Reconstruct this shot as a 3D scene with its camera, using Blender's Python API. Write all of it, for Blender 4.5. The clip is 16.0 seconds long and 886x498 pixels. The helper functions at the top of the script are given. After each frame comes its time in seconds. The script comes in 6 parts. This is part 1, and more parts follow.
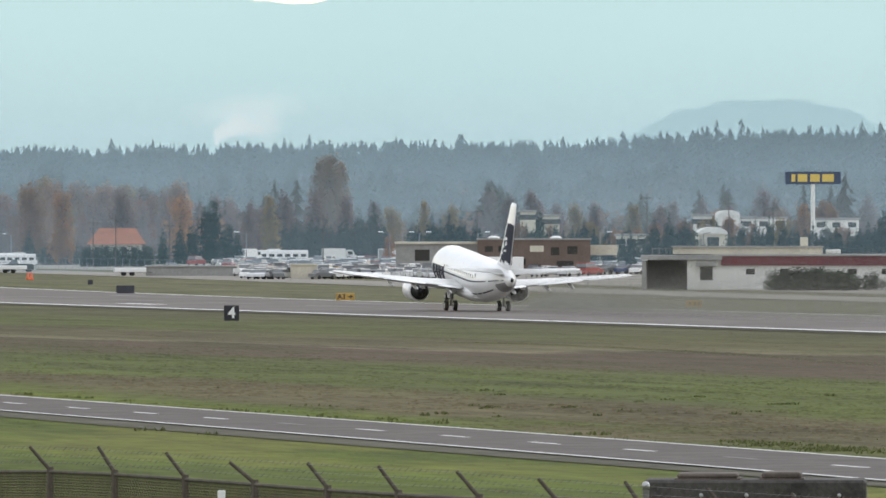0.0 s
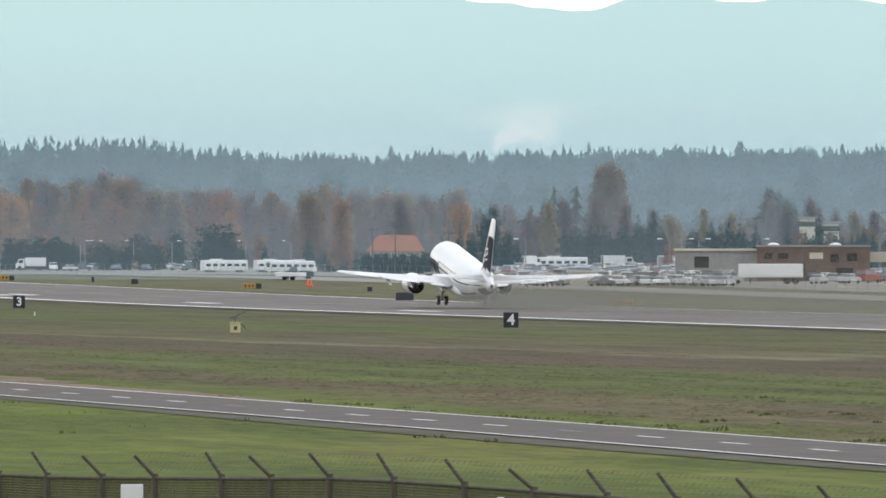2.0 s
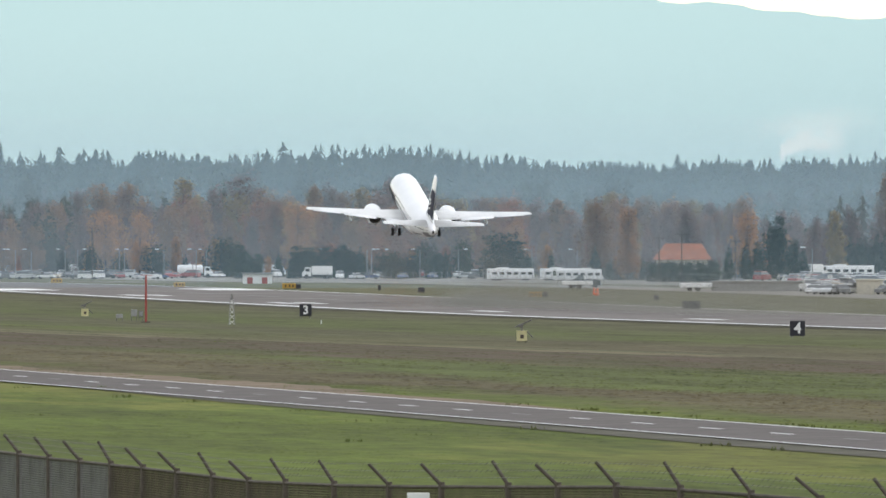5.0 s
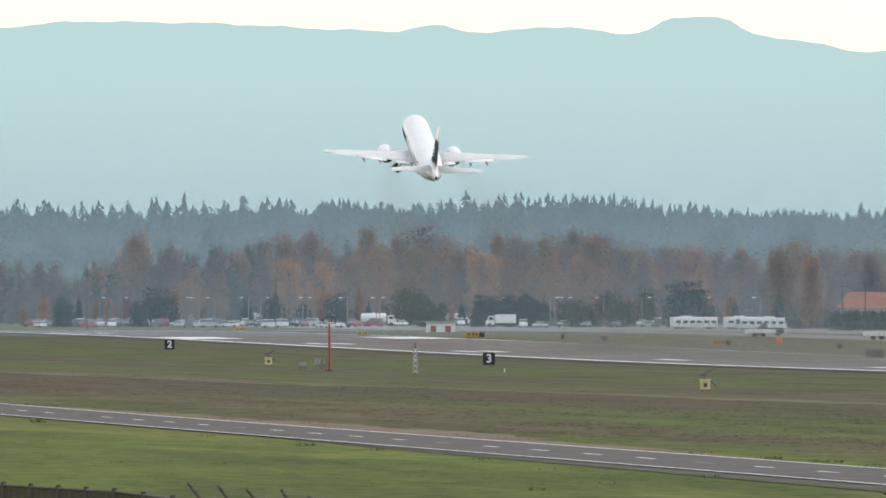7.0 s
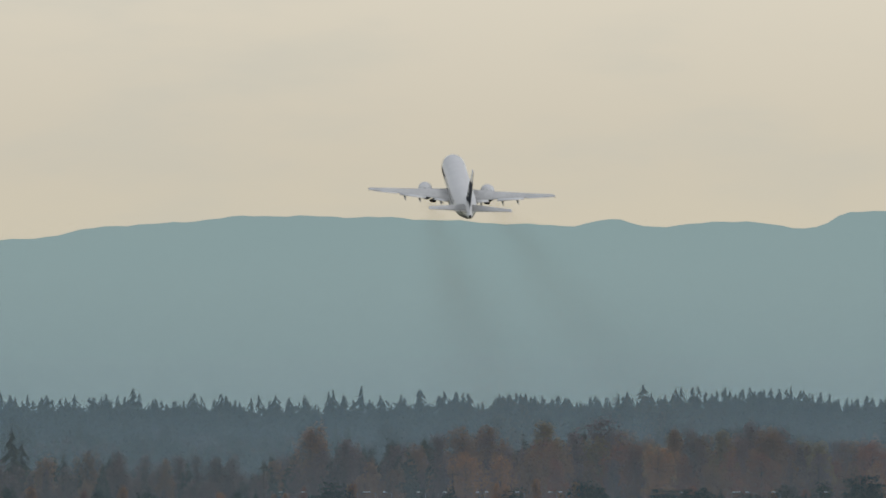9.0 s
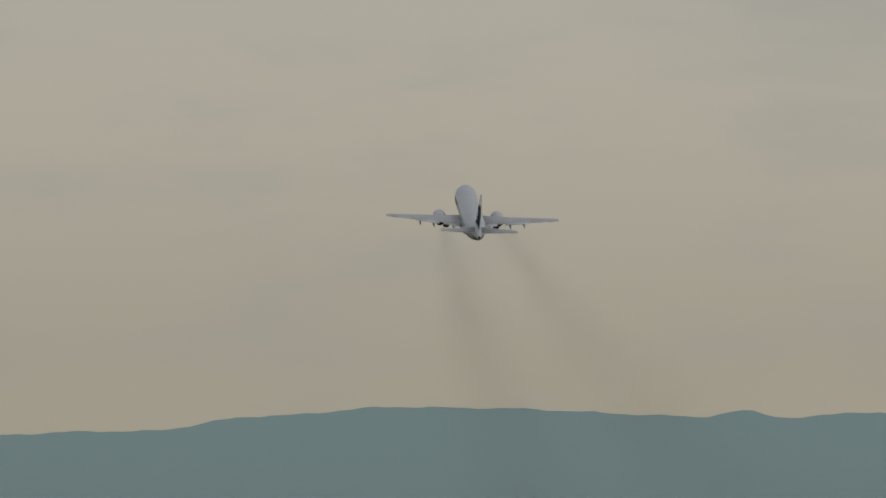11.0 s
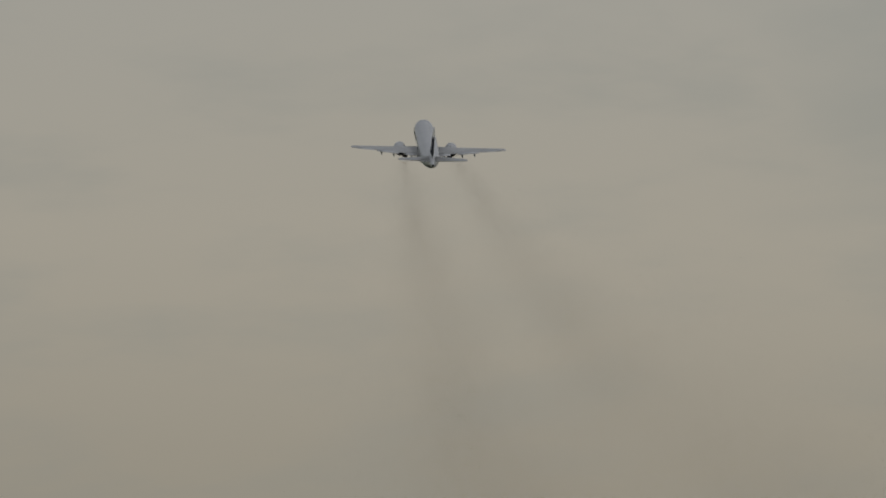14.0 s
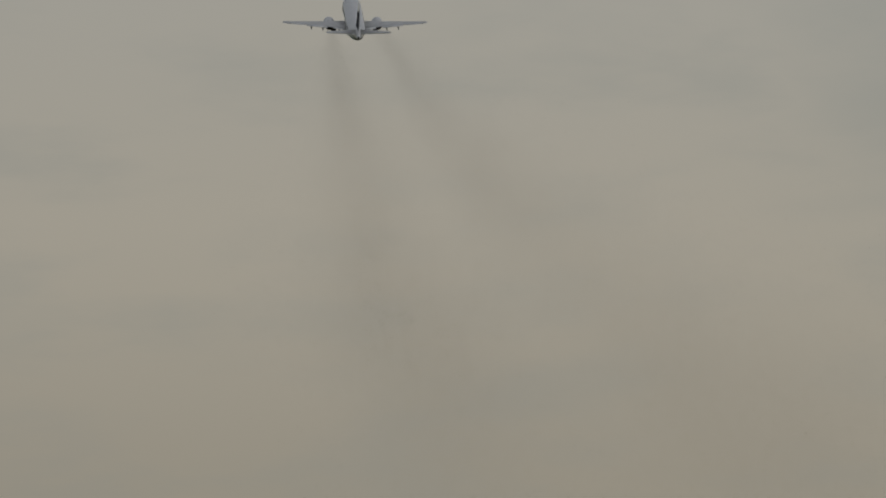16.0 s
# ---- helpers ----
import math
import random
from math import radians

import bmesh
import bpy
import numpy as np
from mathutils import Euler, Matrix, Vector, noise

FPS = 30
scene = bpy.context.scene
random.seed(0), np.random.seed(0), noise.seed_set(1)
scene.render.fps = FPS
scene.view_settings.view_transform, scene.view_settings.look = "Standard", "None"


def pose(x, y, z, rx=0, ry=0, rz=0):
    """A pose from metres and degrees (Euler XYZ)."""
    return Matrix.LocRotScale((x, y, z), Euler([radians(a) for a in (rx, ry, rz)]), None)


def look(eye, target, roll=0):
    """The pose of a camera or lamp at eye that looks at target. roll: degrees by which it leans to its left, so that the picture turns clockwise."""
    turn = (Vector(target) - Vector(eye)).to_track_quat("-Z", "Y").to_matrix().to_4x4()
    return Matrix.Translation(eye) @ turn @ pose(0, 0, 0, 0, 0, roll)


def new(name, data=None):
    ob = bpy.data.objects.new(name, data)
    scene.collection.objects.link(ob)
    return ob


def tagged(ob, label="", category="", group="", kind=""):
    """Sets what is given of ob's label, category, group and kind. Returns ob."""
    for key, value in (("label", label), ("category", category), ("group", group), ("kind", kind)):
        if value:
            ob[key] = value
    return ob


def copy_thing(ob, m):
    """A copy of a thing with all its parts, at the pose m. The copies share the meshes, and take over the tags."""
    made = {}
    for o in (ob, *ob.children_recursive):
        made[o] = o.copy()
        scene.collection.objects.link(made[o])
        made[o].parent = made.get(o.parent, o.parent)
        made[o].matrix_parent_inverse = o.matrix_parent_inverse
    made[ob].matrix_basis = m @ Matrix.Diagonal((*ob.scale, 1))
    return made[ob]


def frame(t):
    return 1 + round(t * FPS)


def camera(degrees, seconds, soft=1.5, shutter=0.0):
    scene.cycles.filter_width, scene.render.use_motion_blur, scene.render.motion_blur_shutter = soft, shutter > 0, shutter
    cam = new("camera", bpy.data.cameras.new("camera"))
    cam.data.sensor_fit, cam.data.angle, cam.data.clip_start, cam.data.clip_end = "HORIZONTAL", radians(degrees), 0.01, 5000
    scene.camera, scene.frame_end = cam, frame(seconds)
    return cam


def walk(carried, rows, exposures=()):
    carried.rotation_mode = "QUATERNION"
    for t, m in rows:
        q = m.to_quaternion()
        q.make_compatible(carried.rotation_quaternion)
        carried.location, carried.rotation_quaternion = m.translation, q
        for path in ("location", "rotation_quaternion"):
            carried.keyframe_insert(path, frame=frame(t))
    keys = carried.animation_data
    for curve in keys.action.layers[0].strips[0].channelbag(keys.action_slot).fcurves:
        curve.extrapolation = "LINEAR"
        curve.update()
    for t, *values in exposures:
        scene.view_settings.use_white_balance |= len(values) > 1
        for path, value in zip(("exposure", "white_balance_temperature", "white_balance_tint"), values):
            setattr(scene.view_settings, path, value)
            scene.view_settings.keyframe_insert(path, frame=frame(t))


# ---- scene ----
# ---------------------------------------------------------------- camera
# The runway runs along +Y, the eye stands on a dyke north of it, seven and a half metres above it.
EYE = 7.5
cam = camera(2 * math.degrees(math.atan(784 / 24200)), 16.0, soft=1.65)


def aim(azimuth, elevation):
    return pose(0, 0, EYE, 90 + elevation, 0, -azimuth)


walk(cam, [
    (0.0, aim(10.7215, -0.0781)), (0.5, aim(10.4066, -0.0710)), (1.0, aim(10.1202, -0.0639)), (1.5, aim(9.8254, -0.0561)),
    (2.0, aim(9.5508, -0.0490)), (2.5, aim(9.3033, -0.0414)), (3.0, aim(9.0926, -0.0343)), (3.5, aim(8.8795, -0.0308)),
    (4.0, aim(8.7020, -0.0237)), (4.2, aim(8.6309, -0.0237)), (6.3, aim(7.8567, 0.0272)), (6.5, aim(7.7715, 0.0474)),
    (7.0, aim(7.5821, 0.1894)), (7.5, aim(7.4164, 0.3540)), (8.0, aim(7.1997, 0.5469)), (8.5, aim(7.0103, 0.7659)),
    (9.0, aim(6.8410, 1.0039)), (9.5, aim(6.6729, 1.2193)), (10.0, aim(6.5262, 1.4229)), (10.2, aim(6.4883, 1.5034)),
    (11.2, aim(6.2300, 1.8800)), (12.3, aim(5.9850, 2.2550)), (12.5, aim(5.9560, 2.2945)), (13.0, aim(5.8880, 2.3908)),
    (13.5, aim(5.8480, 2.4185)), (14.0, aim(5.8300, 2.4034)), (14.5, aim(5.8230, 2.3934)), (15.0, aim(5.8100, 2.3849)),
    (15.5, aim(5.7930, 2.3745)), (16.0, aim(5.7760, 2.3661))],
    exposures=[(0.0, 0.0), (6.5, 0.0), (7.0, -0.15), (8.0, -0.70), (8.5, -0.97), (9.0, -1.24), (10.0, -1.72), (11.2, -2.05), (12.5, -2.18), (14.0, -2.25), (16.0, -2.27)])

# ---------------------------------------------------------------- light
SUN_AZ, SUN_EL = 60.0, 40.0
world = bpy.data.worlds.new("overcast_sky")
scene.world = world
world.use_nodes = True


def wire(nt, kind, **values):
    n = nt.nodes.new(kind)
    for k, v in values.items():
        if k in n.inputs:
            n.inputs[k].default_value = v
    return n


def build_world():
    nt = world.node_tree
    nt.nodes.clear()
    out = nt.nodes.new("ShaderNodeOutputWorld")
    sky = nt.nodes.new("ShaderNodeTexSky")
    sky.sky_type, sky.sun_disc = "NISHITA", False
    sky.sun_elevation, sky.sun_rotation = radians(SUN_EL), radians(SUN_AZ)
    bg_sky = nt.nodes.new("ShaderNodeBackground")
    bg_sky.inputs["Strength"].default_value = 0.06
    nt.links.new(sky.outputs[0], bg_sky.inputs["Color"])
    # the cloud deck: cream towards the horizon, greyer overhead, with faint bluish rifts
    co = nt.nodes.new("ShaderNodeTexCoord")
    sep = nt.nodes.new("ShaderNodeSeparateXYZ")
    nt.links.new(co.outputs["Generated"], sep.inputs[0])
    ramp = nt.nodes.new("ShaderNodeValToRGB")
    e = ramp.color_ramp.elements
    e[0].position, e[0].color = 0.0, (0.79, 0.74, 0.61, 1)
    e[1].position, e[1].color = 1.0, (0.68, 0.70, 0.72, 1)
    for pos, c in ((0.016, (0.82, 0.75, 0.60)), (0.025, (0.80, 0.725, 0.605)), (0.042, (0.985, 0.885, 0.745)), (0.062, (0.975, 0.905, 0.80)), (0.2, (0.63, 0.63, 0.63))):
        x = e.new(pos)
        x.color = (*c, 1)
    nt.links.new(sep.outputs["Z"], ramp.inputs[0])
    mp = nt.nodes.new("ShaderNodeMapping")
    mp.inputs["Scale"].default_value = (24, 24, 80)
    mp.inputs["Location"].default_value = (0.9, 0.2, 0.35)
    nt.links.new(co.outputs["Generated"], mp.inputs[0])
    nz = wire(nt, "ShaderNodeTexNoise", Scale=2.0, Detail=5.0, Roughness=0.55)
    nt.links.new(mp.outputs[0], nz.inputs["Vector"])
    rift = nt.nodes.new("ShaderNodeMapRange")
    rift.interpolation_type = "SMOOTHSTEP"
    for k, v in zip(("From Min", "From Max", "To Min", "To Max"), (0.42, 0.74, 0.0, 0.34)):
        rift.inputs[k].default_value = v
    nt.links.new(nz.outputs["Fac"], rift.inputs["Value"])
    mix = nt.nodes.new("ShaderNodeMix")
    mix.data_type = "RGBA"
    # one broad bluish rift in the deck, frayed at its rim
    away = nt.nodes.new("ShaderNodeVectorMath")
    away.operation = "DISTANCE"
    az, el = radians(7.95), radians(3.15)
    away.inputs[1].default_value = (math.sin(az) * math.cos(el), math.cos(az) * math.cos(el), math.sin(el))
    nt.links.new(co.outputs["Generated"], away.inputs[0])
    fray = nt.nodes.new("ShaderNodeMath")
    fray.operation = "MULTIPLY_ADD"
    fray.inputs[1].default_value = 0.022
    nt.links.new(nz.outputs["Fac"], fray.inputs[0])
    nt.links.new(away.outputs["Value"], fray.inputs[2])
    blue = nt.nodes.new("ShaderNodeMapRange")
    blue.interpolation_type = "SMOOTHSTEP"
    for k, v in zip(("From Min", "From Max", "To Min", "To Max"), (0.012, 0.030, 0.5, 0.0)):
        blue.inputs[k].default_value = v
    nt.links.new(fray.outputs[0], blue.inputs["Value"])
    both = nt.nodes.new("ShaderNodeMath")
    both.operation = "MAXIMUM"
    nt.links.new(rift.outputs[0], both.inputs[0])
    nt.links.new(blue.outputs[0], both.inputs[1])
    nt.links.new(both.outputs[0], mix.inputs[0])
    nt.links.new(ramp.outputs[0], mix.inputs[6])
    mix.inputs[7].default_value = (0.62, 0.645, 0.62, 1)
    bg = nt.nodes.new("ShaderNodeBackground")
    bg.inputs["Strength"].default_value = 1.344
    nt.links.new(mix.outputs[2], bg.inputs["Color"])
    add = nt.nodes.new("ShaderNodeAddShader")
    nt.links.new(bg.outputs[0], add.inputs[0])
    nt.links.new(bg_sky.outputs[0], add.inputs[1])
    nt.links.new(add.outputs[0], out.inputs["Surface"])


build_world()
sun = new("sun", bpy.data.lights.new("sun", "SUN"))
sun.data.energy, sun.data.angle, sun.data.color = 0.95, radians(35), (1.0, 0.95, 0.88)
sun.matrix_world = look((0, 0, 0), (-math.sin(radians(SUN_AZ)) * math.cos(radians(SUN_EL)),
                                   -math.cos(radians(SUN_AZ)) * math.cos(radians(SUN_EL)), -math.sin(radians(SUN_EL))))


# ---------------------------------------------------------------- materials
def material(name, colour, rough=0.7, metal=0.0, vary=0.0, scale=1.0, second=None, bump=0.0, spread=0.0, island=0.0, coat=0.0, spec=0.5, leafy=False):
    """A surface with mottling at two scales; spread varies it from object to object, island from piece to piece; leafy lets half the light through."""
    m = bpy.data.materials.new(name)
    m.use_nodes = True
    nt = m.node_tree
    b = nt.nodes["Principled BSDF"]
    b.inputs["Roughness"].default_value, b.inputs["Metallic"].default_value = rough, metal
    b.inputs["Coat Weight"].default_value = coat
    b.inputs["Specular IOR Level"].default_value = spec
    b.inputs["Base Color"].default_value = (*colour, 1)
    if not (vary or second or spread or island):
        return m
    co = nt.nodes.new("ShaderNodeTexCoord")
    n1 = wire(nt, "ShaderNodeTexNoise", Scale=scale, Detail=6.0, Roughness=0.6)
    n2 = wire(nt, "ShaderNodeTexNoise", Scale=scale * 9, Detail=3.0)
    for n in (n1, n2):
        nt.links.new(co.outputs["Object"], n.inputs["Vector"])
    mixf = nt.nodes.new("ShaderNodeMath")
    mixf.operation = "MULTIPLY_ADD"
    mixf.inputs[1].default_value = 0.35
    nt.links.new(n2.outputs["Fac"], mixf.inputs[0])
    sc = nt.nodes.new("ShaderNodeMath")
    sc.operation = "MULTIPLY"
    sc.inputs[1].default_value = 0.65
    nt.links.new(n1.outputs["Fac"], sc.inputs[0])
    nt.links.new(sc.outputs[0], mixf.inputs[2])
    ramp = nt.nodes.new("ShaderNodeValToRGB")
    c2 = second or tuple(c * (1 - vary) for c in colour)
    c1 = colour if second else tuple(min(1, c * (1 + vary * 0.6)) for c in colour)
    ramp.color_ramp.elements[0].position, ramp.color_ramp.elements[0].color = 0.36, (*c2, 1)
    ramp.color_ramp.elements[1].position, ramp.color_ramp.elements[1].color = 0.64, (*c1, 1)
    nt.links.new(mixf.outputs[0], ramp.inputs[0])
    last = ramp.outputs[0]
    for amount, node, socket in ((spread, "ShaderNodeObjectInfo", "Random"), (island, "ShaderNodeNewGeometry", "Random Per Island")):
        if amount:
            src = nt.nodes.new(node)
            hsv = nt.nodes.new("ShaderNodeHueSaturation")
            mr = nt.nodes.new("ShaderNodeMapRange")
            mr.inputs["To Min"].default_value, mr.inputs["To Max"].default_value = 1 - amount, 1 + amount
            nt.links.new(src.outputs[socket], mr.inputs["Value"])
            nt.links.new(mr.outputs[0], hsv.inputs["Value"])
            nt.links.new(last, hsv.inputs["Color"])
            last = hsv.outputs[0]
    nt.links.new(last, b.inputs["Base Color"])
    if leafy:
        thin, half = nt.nodes.new("ShaderNodeBsdfTranslucent"), nt.nodes.new("ShaderNodeMixShader")
        nt.links.new(last, thin.inputs["Color"])
        nt.links.new(b.outputs[0], half.inputs[1])
        nt.links.new(thin.outputs[0], half.inputs[2])
        nt.links.new(half.outputs[0], nt.nodes["Material Output"].inputs["Surface"])
    if bump:
        bp = nt.nodes.new("ShaderNodeBump")
        bp.inputs["Strength"].default_value, bp.inputs["Distance"].default_value = bump, 0.05
        nt.links.new(n2.outputs["Fac"], bp.inputs["Height"])
        nt.links.new(bp.outputs[0], b.inputs["Normal"])
    return m


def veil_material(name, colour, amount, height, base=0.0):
    """A sheet that stands in for mist: see-through, scattering a share of the daylight that thins out with height."""
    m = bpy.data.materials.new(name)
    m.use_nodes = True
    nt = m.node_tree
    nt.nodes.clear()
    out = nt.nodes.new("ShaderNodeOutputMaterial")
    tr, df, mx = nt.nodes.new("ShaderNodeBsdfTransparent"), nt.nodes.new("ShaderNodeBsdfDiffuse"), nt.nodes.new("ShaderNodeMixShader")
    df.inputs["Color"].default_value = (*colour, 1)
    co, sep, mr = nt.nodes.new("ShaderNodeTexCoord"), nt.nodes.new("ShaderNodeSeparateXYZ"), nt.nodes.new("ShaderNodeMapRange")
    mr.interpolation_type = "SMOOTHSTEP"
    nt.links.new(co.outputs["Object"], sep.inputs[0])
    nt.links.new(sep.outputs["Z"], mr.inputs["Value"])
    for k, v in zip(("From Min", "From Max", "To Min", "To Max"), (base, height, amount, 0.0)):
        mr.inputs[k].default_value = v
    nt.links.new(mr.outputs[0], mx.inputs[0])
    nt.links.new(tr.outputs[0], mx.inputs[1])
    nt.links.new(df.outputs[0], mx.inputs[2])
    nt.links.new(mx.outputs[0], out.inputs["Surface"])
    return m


def glow_material(name, low, high, top):
    """The far range as a plain glow, haze put into its colour: paler towards its foot, with faint folds."""
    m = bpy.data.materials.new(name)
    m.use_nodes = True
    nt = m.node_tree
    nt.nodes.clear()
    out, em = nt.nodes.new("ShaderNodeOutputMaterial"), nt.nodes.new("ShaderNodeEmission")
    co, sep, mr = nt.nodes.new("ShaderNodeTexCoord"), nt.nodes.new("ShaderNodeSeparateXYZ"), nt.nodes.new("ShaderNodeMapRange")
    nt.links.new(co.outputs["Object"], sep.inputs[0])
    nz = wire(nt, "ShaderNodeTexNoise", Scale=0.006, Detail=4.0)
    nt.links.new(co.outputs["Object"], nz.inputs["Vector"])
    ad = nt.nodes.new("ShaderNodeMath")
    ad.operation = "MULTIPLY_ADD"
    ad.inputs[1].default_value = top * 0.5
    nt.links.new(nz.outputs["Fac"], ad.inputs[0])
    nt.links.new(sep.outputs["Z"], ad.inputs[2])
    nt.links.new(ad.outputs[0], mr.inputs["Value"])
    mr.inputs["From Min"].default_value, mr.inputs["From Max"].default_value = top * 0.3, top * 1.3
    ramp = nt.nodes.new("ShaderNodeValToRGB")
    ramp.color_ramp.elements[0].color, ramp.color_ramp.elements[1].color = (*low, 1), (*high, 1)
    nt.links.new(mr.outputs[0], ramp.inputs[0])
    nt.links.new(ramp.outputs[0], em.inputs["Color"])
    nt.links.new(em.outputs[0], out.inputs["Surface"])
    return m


def smoke_material(name, colour, amount):
    m = bpy.data.materials.new(name)
    m.use_nodes = True
    nt = m.node_tree
    nt.nodes.clear()
    out = nt.nodes.new("ShaderNodeOutputMaterial")
    tr, df, mx = nt.nodes.new("ShaderNodeBsdfTransparent"), nt.nodes.new("ShaderNodeBsdfDiffuse"), nt.nodes.new("ShaderNodeMixShader")
    df.inputs["Color"].default_value = (*colour, 1)
    mx.inputs[0].default_value = amount
    nt.links.new(tr.outputs[0], mx.inputs[1])
    nt.links.new(df.outputs[0], mx.inputs[2])
    nt.links.new(mx.outputs[0], out.inputs["Surface"])
    return m


def field_material(name, tuft=0.0):
    """Mown airfield grass: bands of green and of rusty dead stalks along the runway, frayed by noise; tuft varies it from tussock to tussock."""
    m = bpy.data.materials.new(name)
    m.use_nodes = True
    nt = m.node_tree
    b = nt.nodes["Principled BSDF"]
    b.inputs["Roughness"].default_value = 0.95
    b.inputs["Specular IOR Level"].default_value = 0.15
    co = nt.nodes.new("ShaderNodeTexCoord")
    sep = nt.nodes.new("ShaderNodeSeparateXYZ")
    nt.links.new(co.outputs["Object"], sep.inputs[0])

    def field_noise(scale, detail, stretch):
        mp = nt.nodes.new("ShaderNodeMapping")
        mp.inputs["Scale"].default_value = (1, stretch, 1)
        nt.links.new(co.outputs["Object"], mp.inputs[0])
        n = wire(nt, "ShaderNodeTexNoise", Scale=scale, Detail=detail, Roughness=0.62)
        nt.links.new(mp.outputs[0], n.inputs["Vector"])
        return n.outputs["Fac"]

    def calc(op, a, bb, c=None):
        n = nt.nodes.new("ShaderNodeMath")
        n.operation = op
        for i, v in enumerate((a, bb, c)):
            if v is None:
                continue
            if hasattr(v, "links"):
                nt.links.new(v, n.inputs[i])
            else:
                n.inputs[i].default_value = v
        return n.outputs[0]

    wide = field_noise(0.035, 4, 0.22)
    patch = field_noise(0.16, 5, 0.14)
    fine = field_noise(1.3, 5, 0.25)
    x = calc("ADD", sep.outputs["X"], calc("MULTIPLY", calc("SUBTRACT", wide, 0.5), 46))
    x = calc("ADD", x, calc("MULTIPLY", calc("SUBTRACT", patch, 0.5), 26))
    ramp = nt.nodes.new("ShaderNodeValToRGB")
    nt.links.new(calc("DIVIDE", x, 300), ramp.inputs[0])
    green, bright, brown, rust, dull = (0.068, 0.081, 0.021), (0.078, 0.102, 0.014), (0.088, 0.070, 0.040), (0.073, 0.052, 0.036), (0.073, 0.069, 0.034)
    pale, sunny, fresh, verge = (0.098, 0.096, 0.050), (0.108, 0.116, 0.022), (0.074, 0.089, 0.022), (0.088, 0.074, 0.036)
    stops = ((0.0, bright), (0.195, bright), (0.205, sunny), (0.220, sunny), (0.235, bright), (0.26, verge), (0.285, verge), (0.31, green), (0.36, green), (0.40, fresh), (0.47, fresh), (0.54, dull), (0.60, green),
             (0.72, dull), (0.80, dull), (0.88, green), (0.94, pale), (1.0, pale))
    e = ramp.color_ramp.elements
    for i, (pos, c) in enumerate(stops):
        s = e[i] if i < 2 else e.new(pos)
        s.position, s.color = pos, (*c, 1)
    # a belt of dead rusty stalks and a pale track run aslant across the field
    w = calc("ADD", calc("MULTIPLY", sep.outputs["Y"], 0.29), sep.outputs["X"])
    w = calc("ADD", w, calc("MULTIPLY", calc("SUBTRACT", patch, 0.5), 70))
    w = calc("ADD", w, calc("MULTIPLY", calc("SUBTRACT", wide, 0.5), 85))
    belt = nt.nodes.new("ShaderNodeValToRGB")
    nt.links.new(calc("DIVIDE", w, 550), belt.inputs[0])
    tan = (0.135, 0.115, 0.068)
    be = belt.color_ramp.elements
    for i, (pos, c, a) in enumerate(((0.0, rust, 0), (0.54, rust, 0), (0.61, rust, 0.8), (0.735, rust, 0.85), (0.75, tan, 0.75), (0.768, tan, 0.7), (0.78, brown, 0.65), (0.83, brown, 0.5), (0.88, brown, 0), (1.0, brown, 0))):
        s = be[i] if i < 2 else be.new(pos)
        s.position, s.color = pos, (*c, a)
    mixb = nt.nodes.new("ShaderNodeMix")
    mixb.data_type = "RGBA"
    nt.links.new(calc("MULTIPLY", belt.outputs["Alpha"], calc("MULTIPLY_ADD", patch, 2.6, -0.35)), mixb.inputs[0])
    nt.links.new(ramp.outputs[0], mixb.inputs[6])
    nt.links.new(belt.outputs["Color"], mixb.inputs[7])
    # tone at the scale of tussocks
    hsv = nt.nodes.new("ShaderNodeHueSaturation")
    nt.links.new(mixb.outputs[2], hsv.inputs["Color"])
    tone = calc("ADD", calc("MULTIPLY", fine, 1.7), calc("MULTIPLY", patch, 1.7))
    tone = calc("ADD", tone, -0.66)
    if tuft:
        geo = nt.nodes.new("ShaderNodeNewGeometry")
        tone = calc("MULTIPLY", tone, calc("MULTIPLY_ADD", geo.outputs["Random Per Island"], 2 * tuft, 1 - tuft))
    nt.links.new(tone, hsv.inputs["Value"])
    nt.links.new(hsv.outputs[0], b.inputs["Base Color"])
    bp = nt.nodes.new("ShaderNodeBump")
    bp.inputs["Strength"].default_value, bp.inputs["Distance"].default_value = 0.6, 0.15
    nt.links.new(fine, bp.inputs["Height"])
    nt.links.new(bp.outputs[0], b.inputs["Normal"])
    return m


GRASS = field_material("field_grass")
TUSSOCK = field_material("field_tussocks", 0.16)
ASPHALT = material("asphalt_road", (0.125, 0.112, 0.105), 0.95, vary=0.3, scale=0.6, bump=0.2, spec=0.15)
RUNWAY = material("grooved_runway_concrete", (0.155, 0.139, 0.128), 0.8, vary=0.35, scale=0.05, bump=0.1, spec=0.15)
SHOULDER = material("asphalt_shoulder", (0.10, 0.095, 0.072), 0.95, vary=0.4, scale=0.4, spec=0.1)
EARTH = material("bare_earth", (0.20, 0.155, 0.11), 0.95, vary=0.35, scale=0.25, spec=0.1)
TAXI = material("taxiway_concrete", (0.26, 0.245, 0.22), 0.9, vary=0.3, scale=0.03, spec=0.15)
WORN_PAINT = material("worn_runway_paint", (0.24, 0.235, 0.23), 0.8, vary=0.3, scale=0.8, spec=0.15)
PAINT = material("road_paint_white", (0.80, 0.80, 0.78), 0.6, vary=0.2, scale=1.3)
WHITE = material("aircraft_white_paint", (0.88, 0.88, 0.88), 0.28, vary=0.05, scale=0.4, coat=0.3)
WING_GREY = material("wing_grey_paint", (0.77, 0.77, 0.76), 0.4, vary=0.15, scale=0.5)
NAVY = material("aircraft_navy_paint", (0.008, 0.012, 0.034), 0.6, vary=0.2, scale=0.6, spec=0.2)
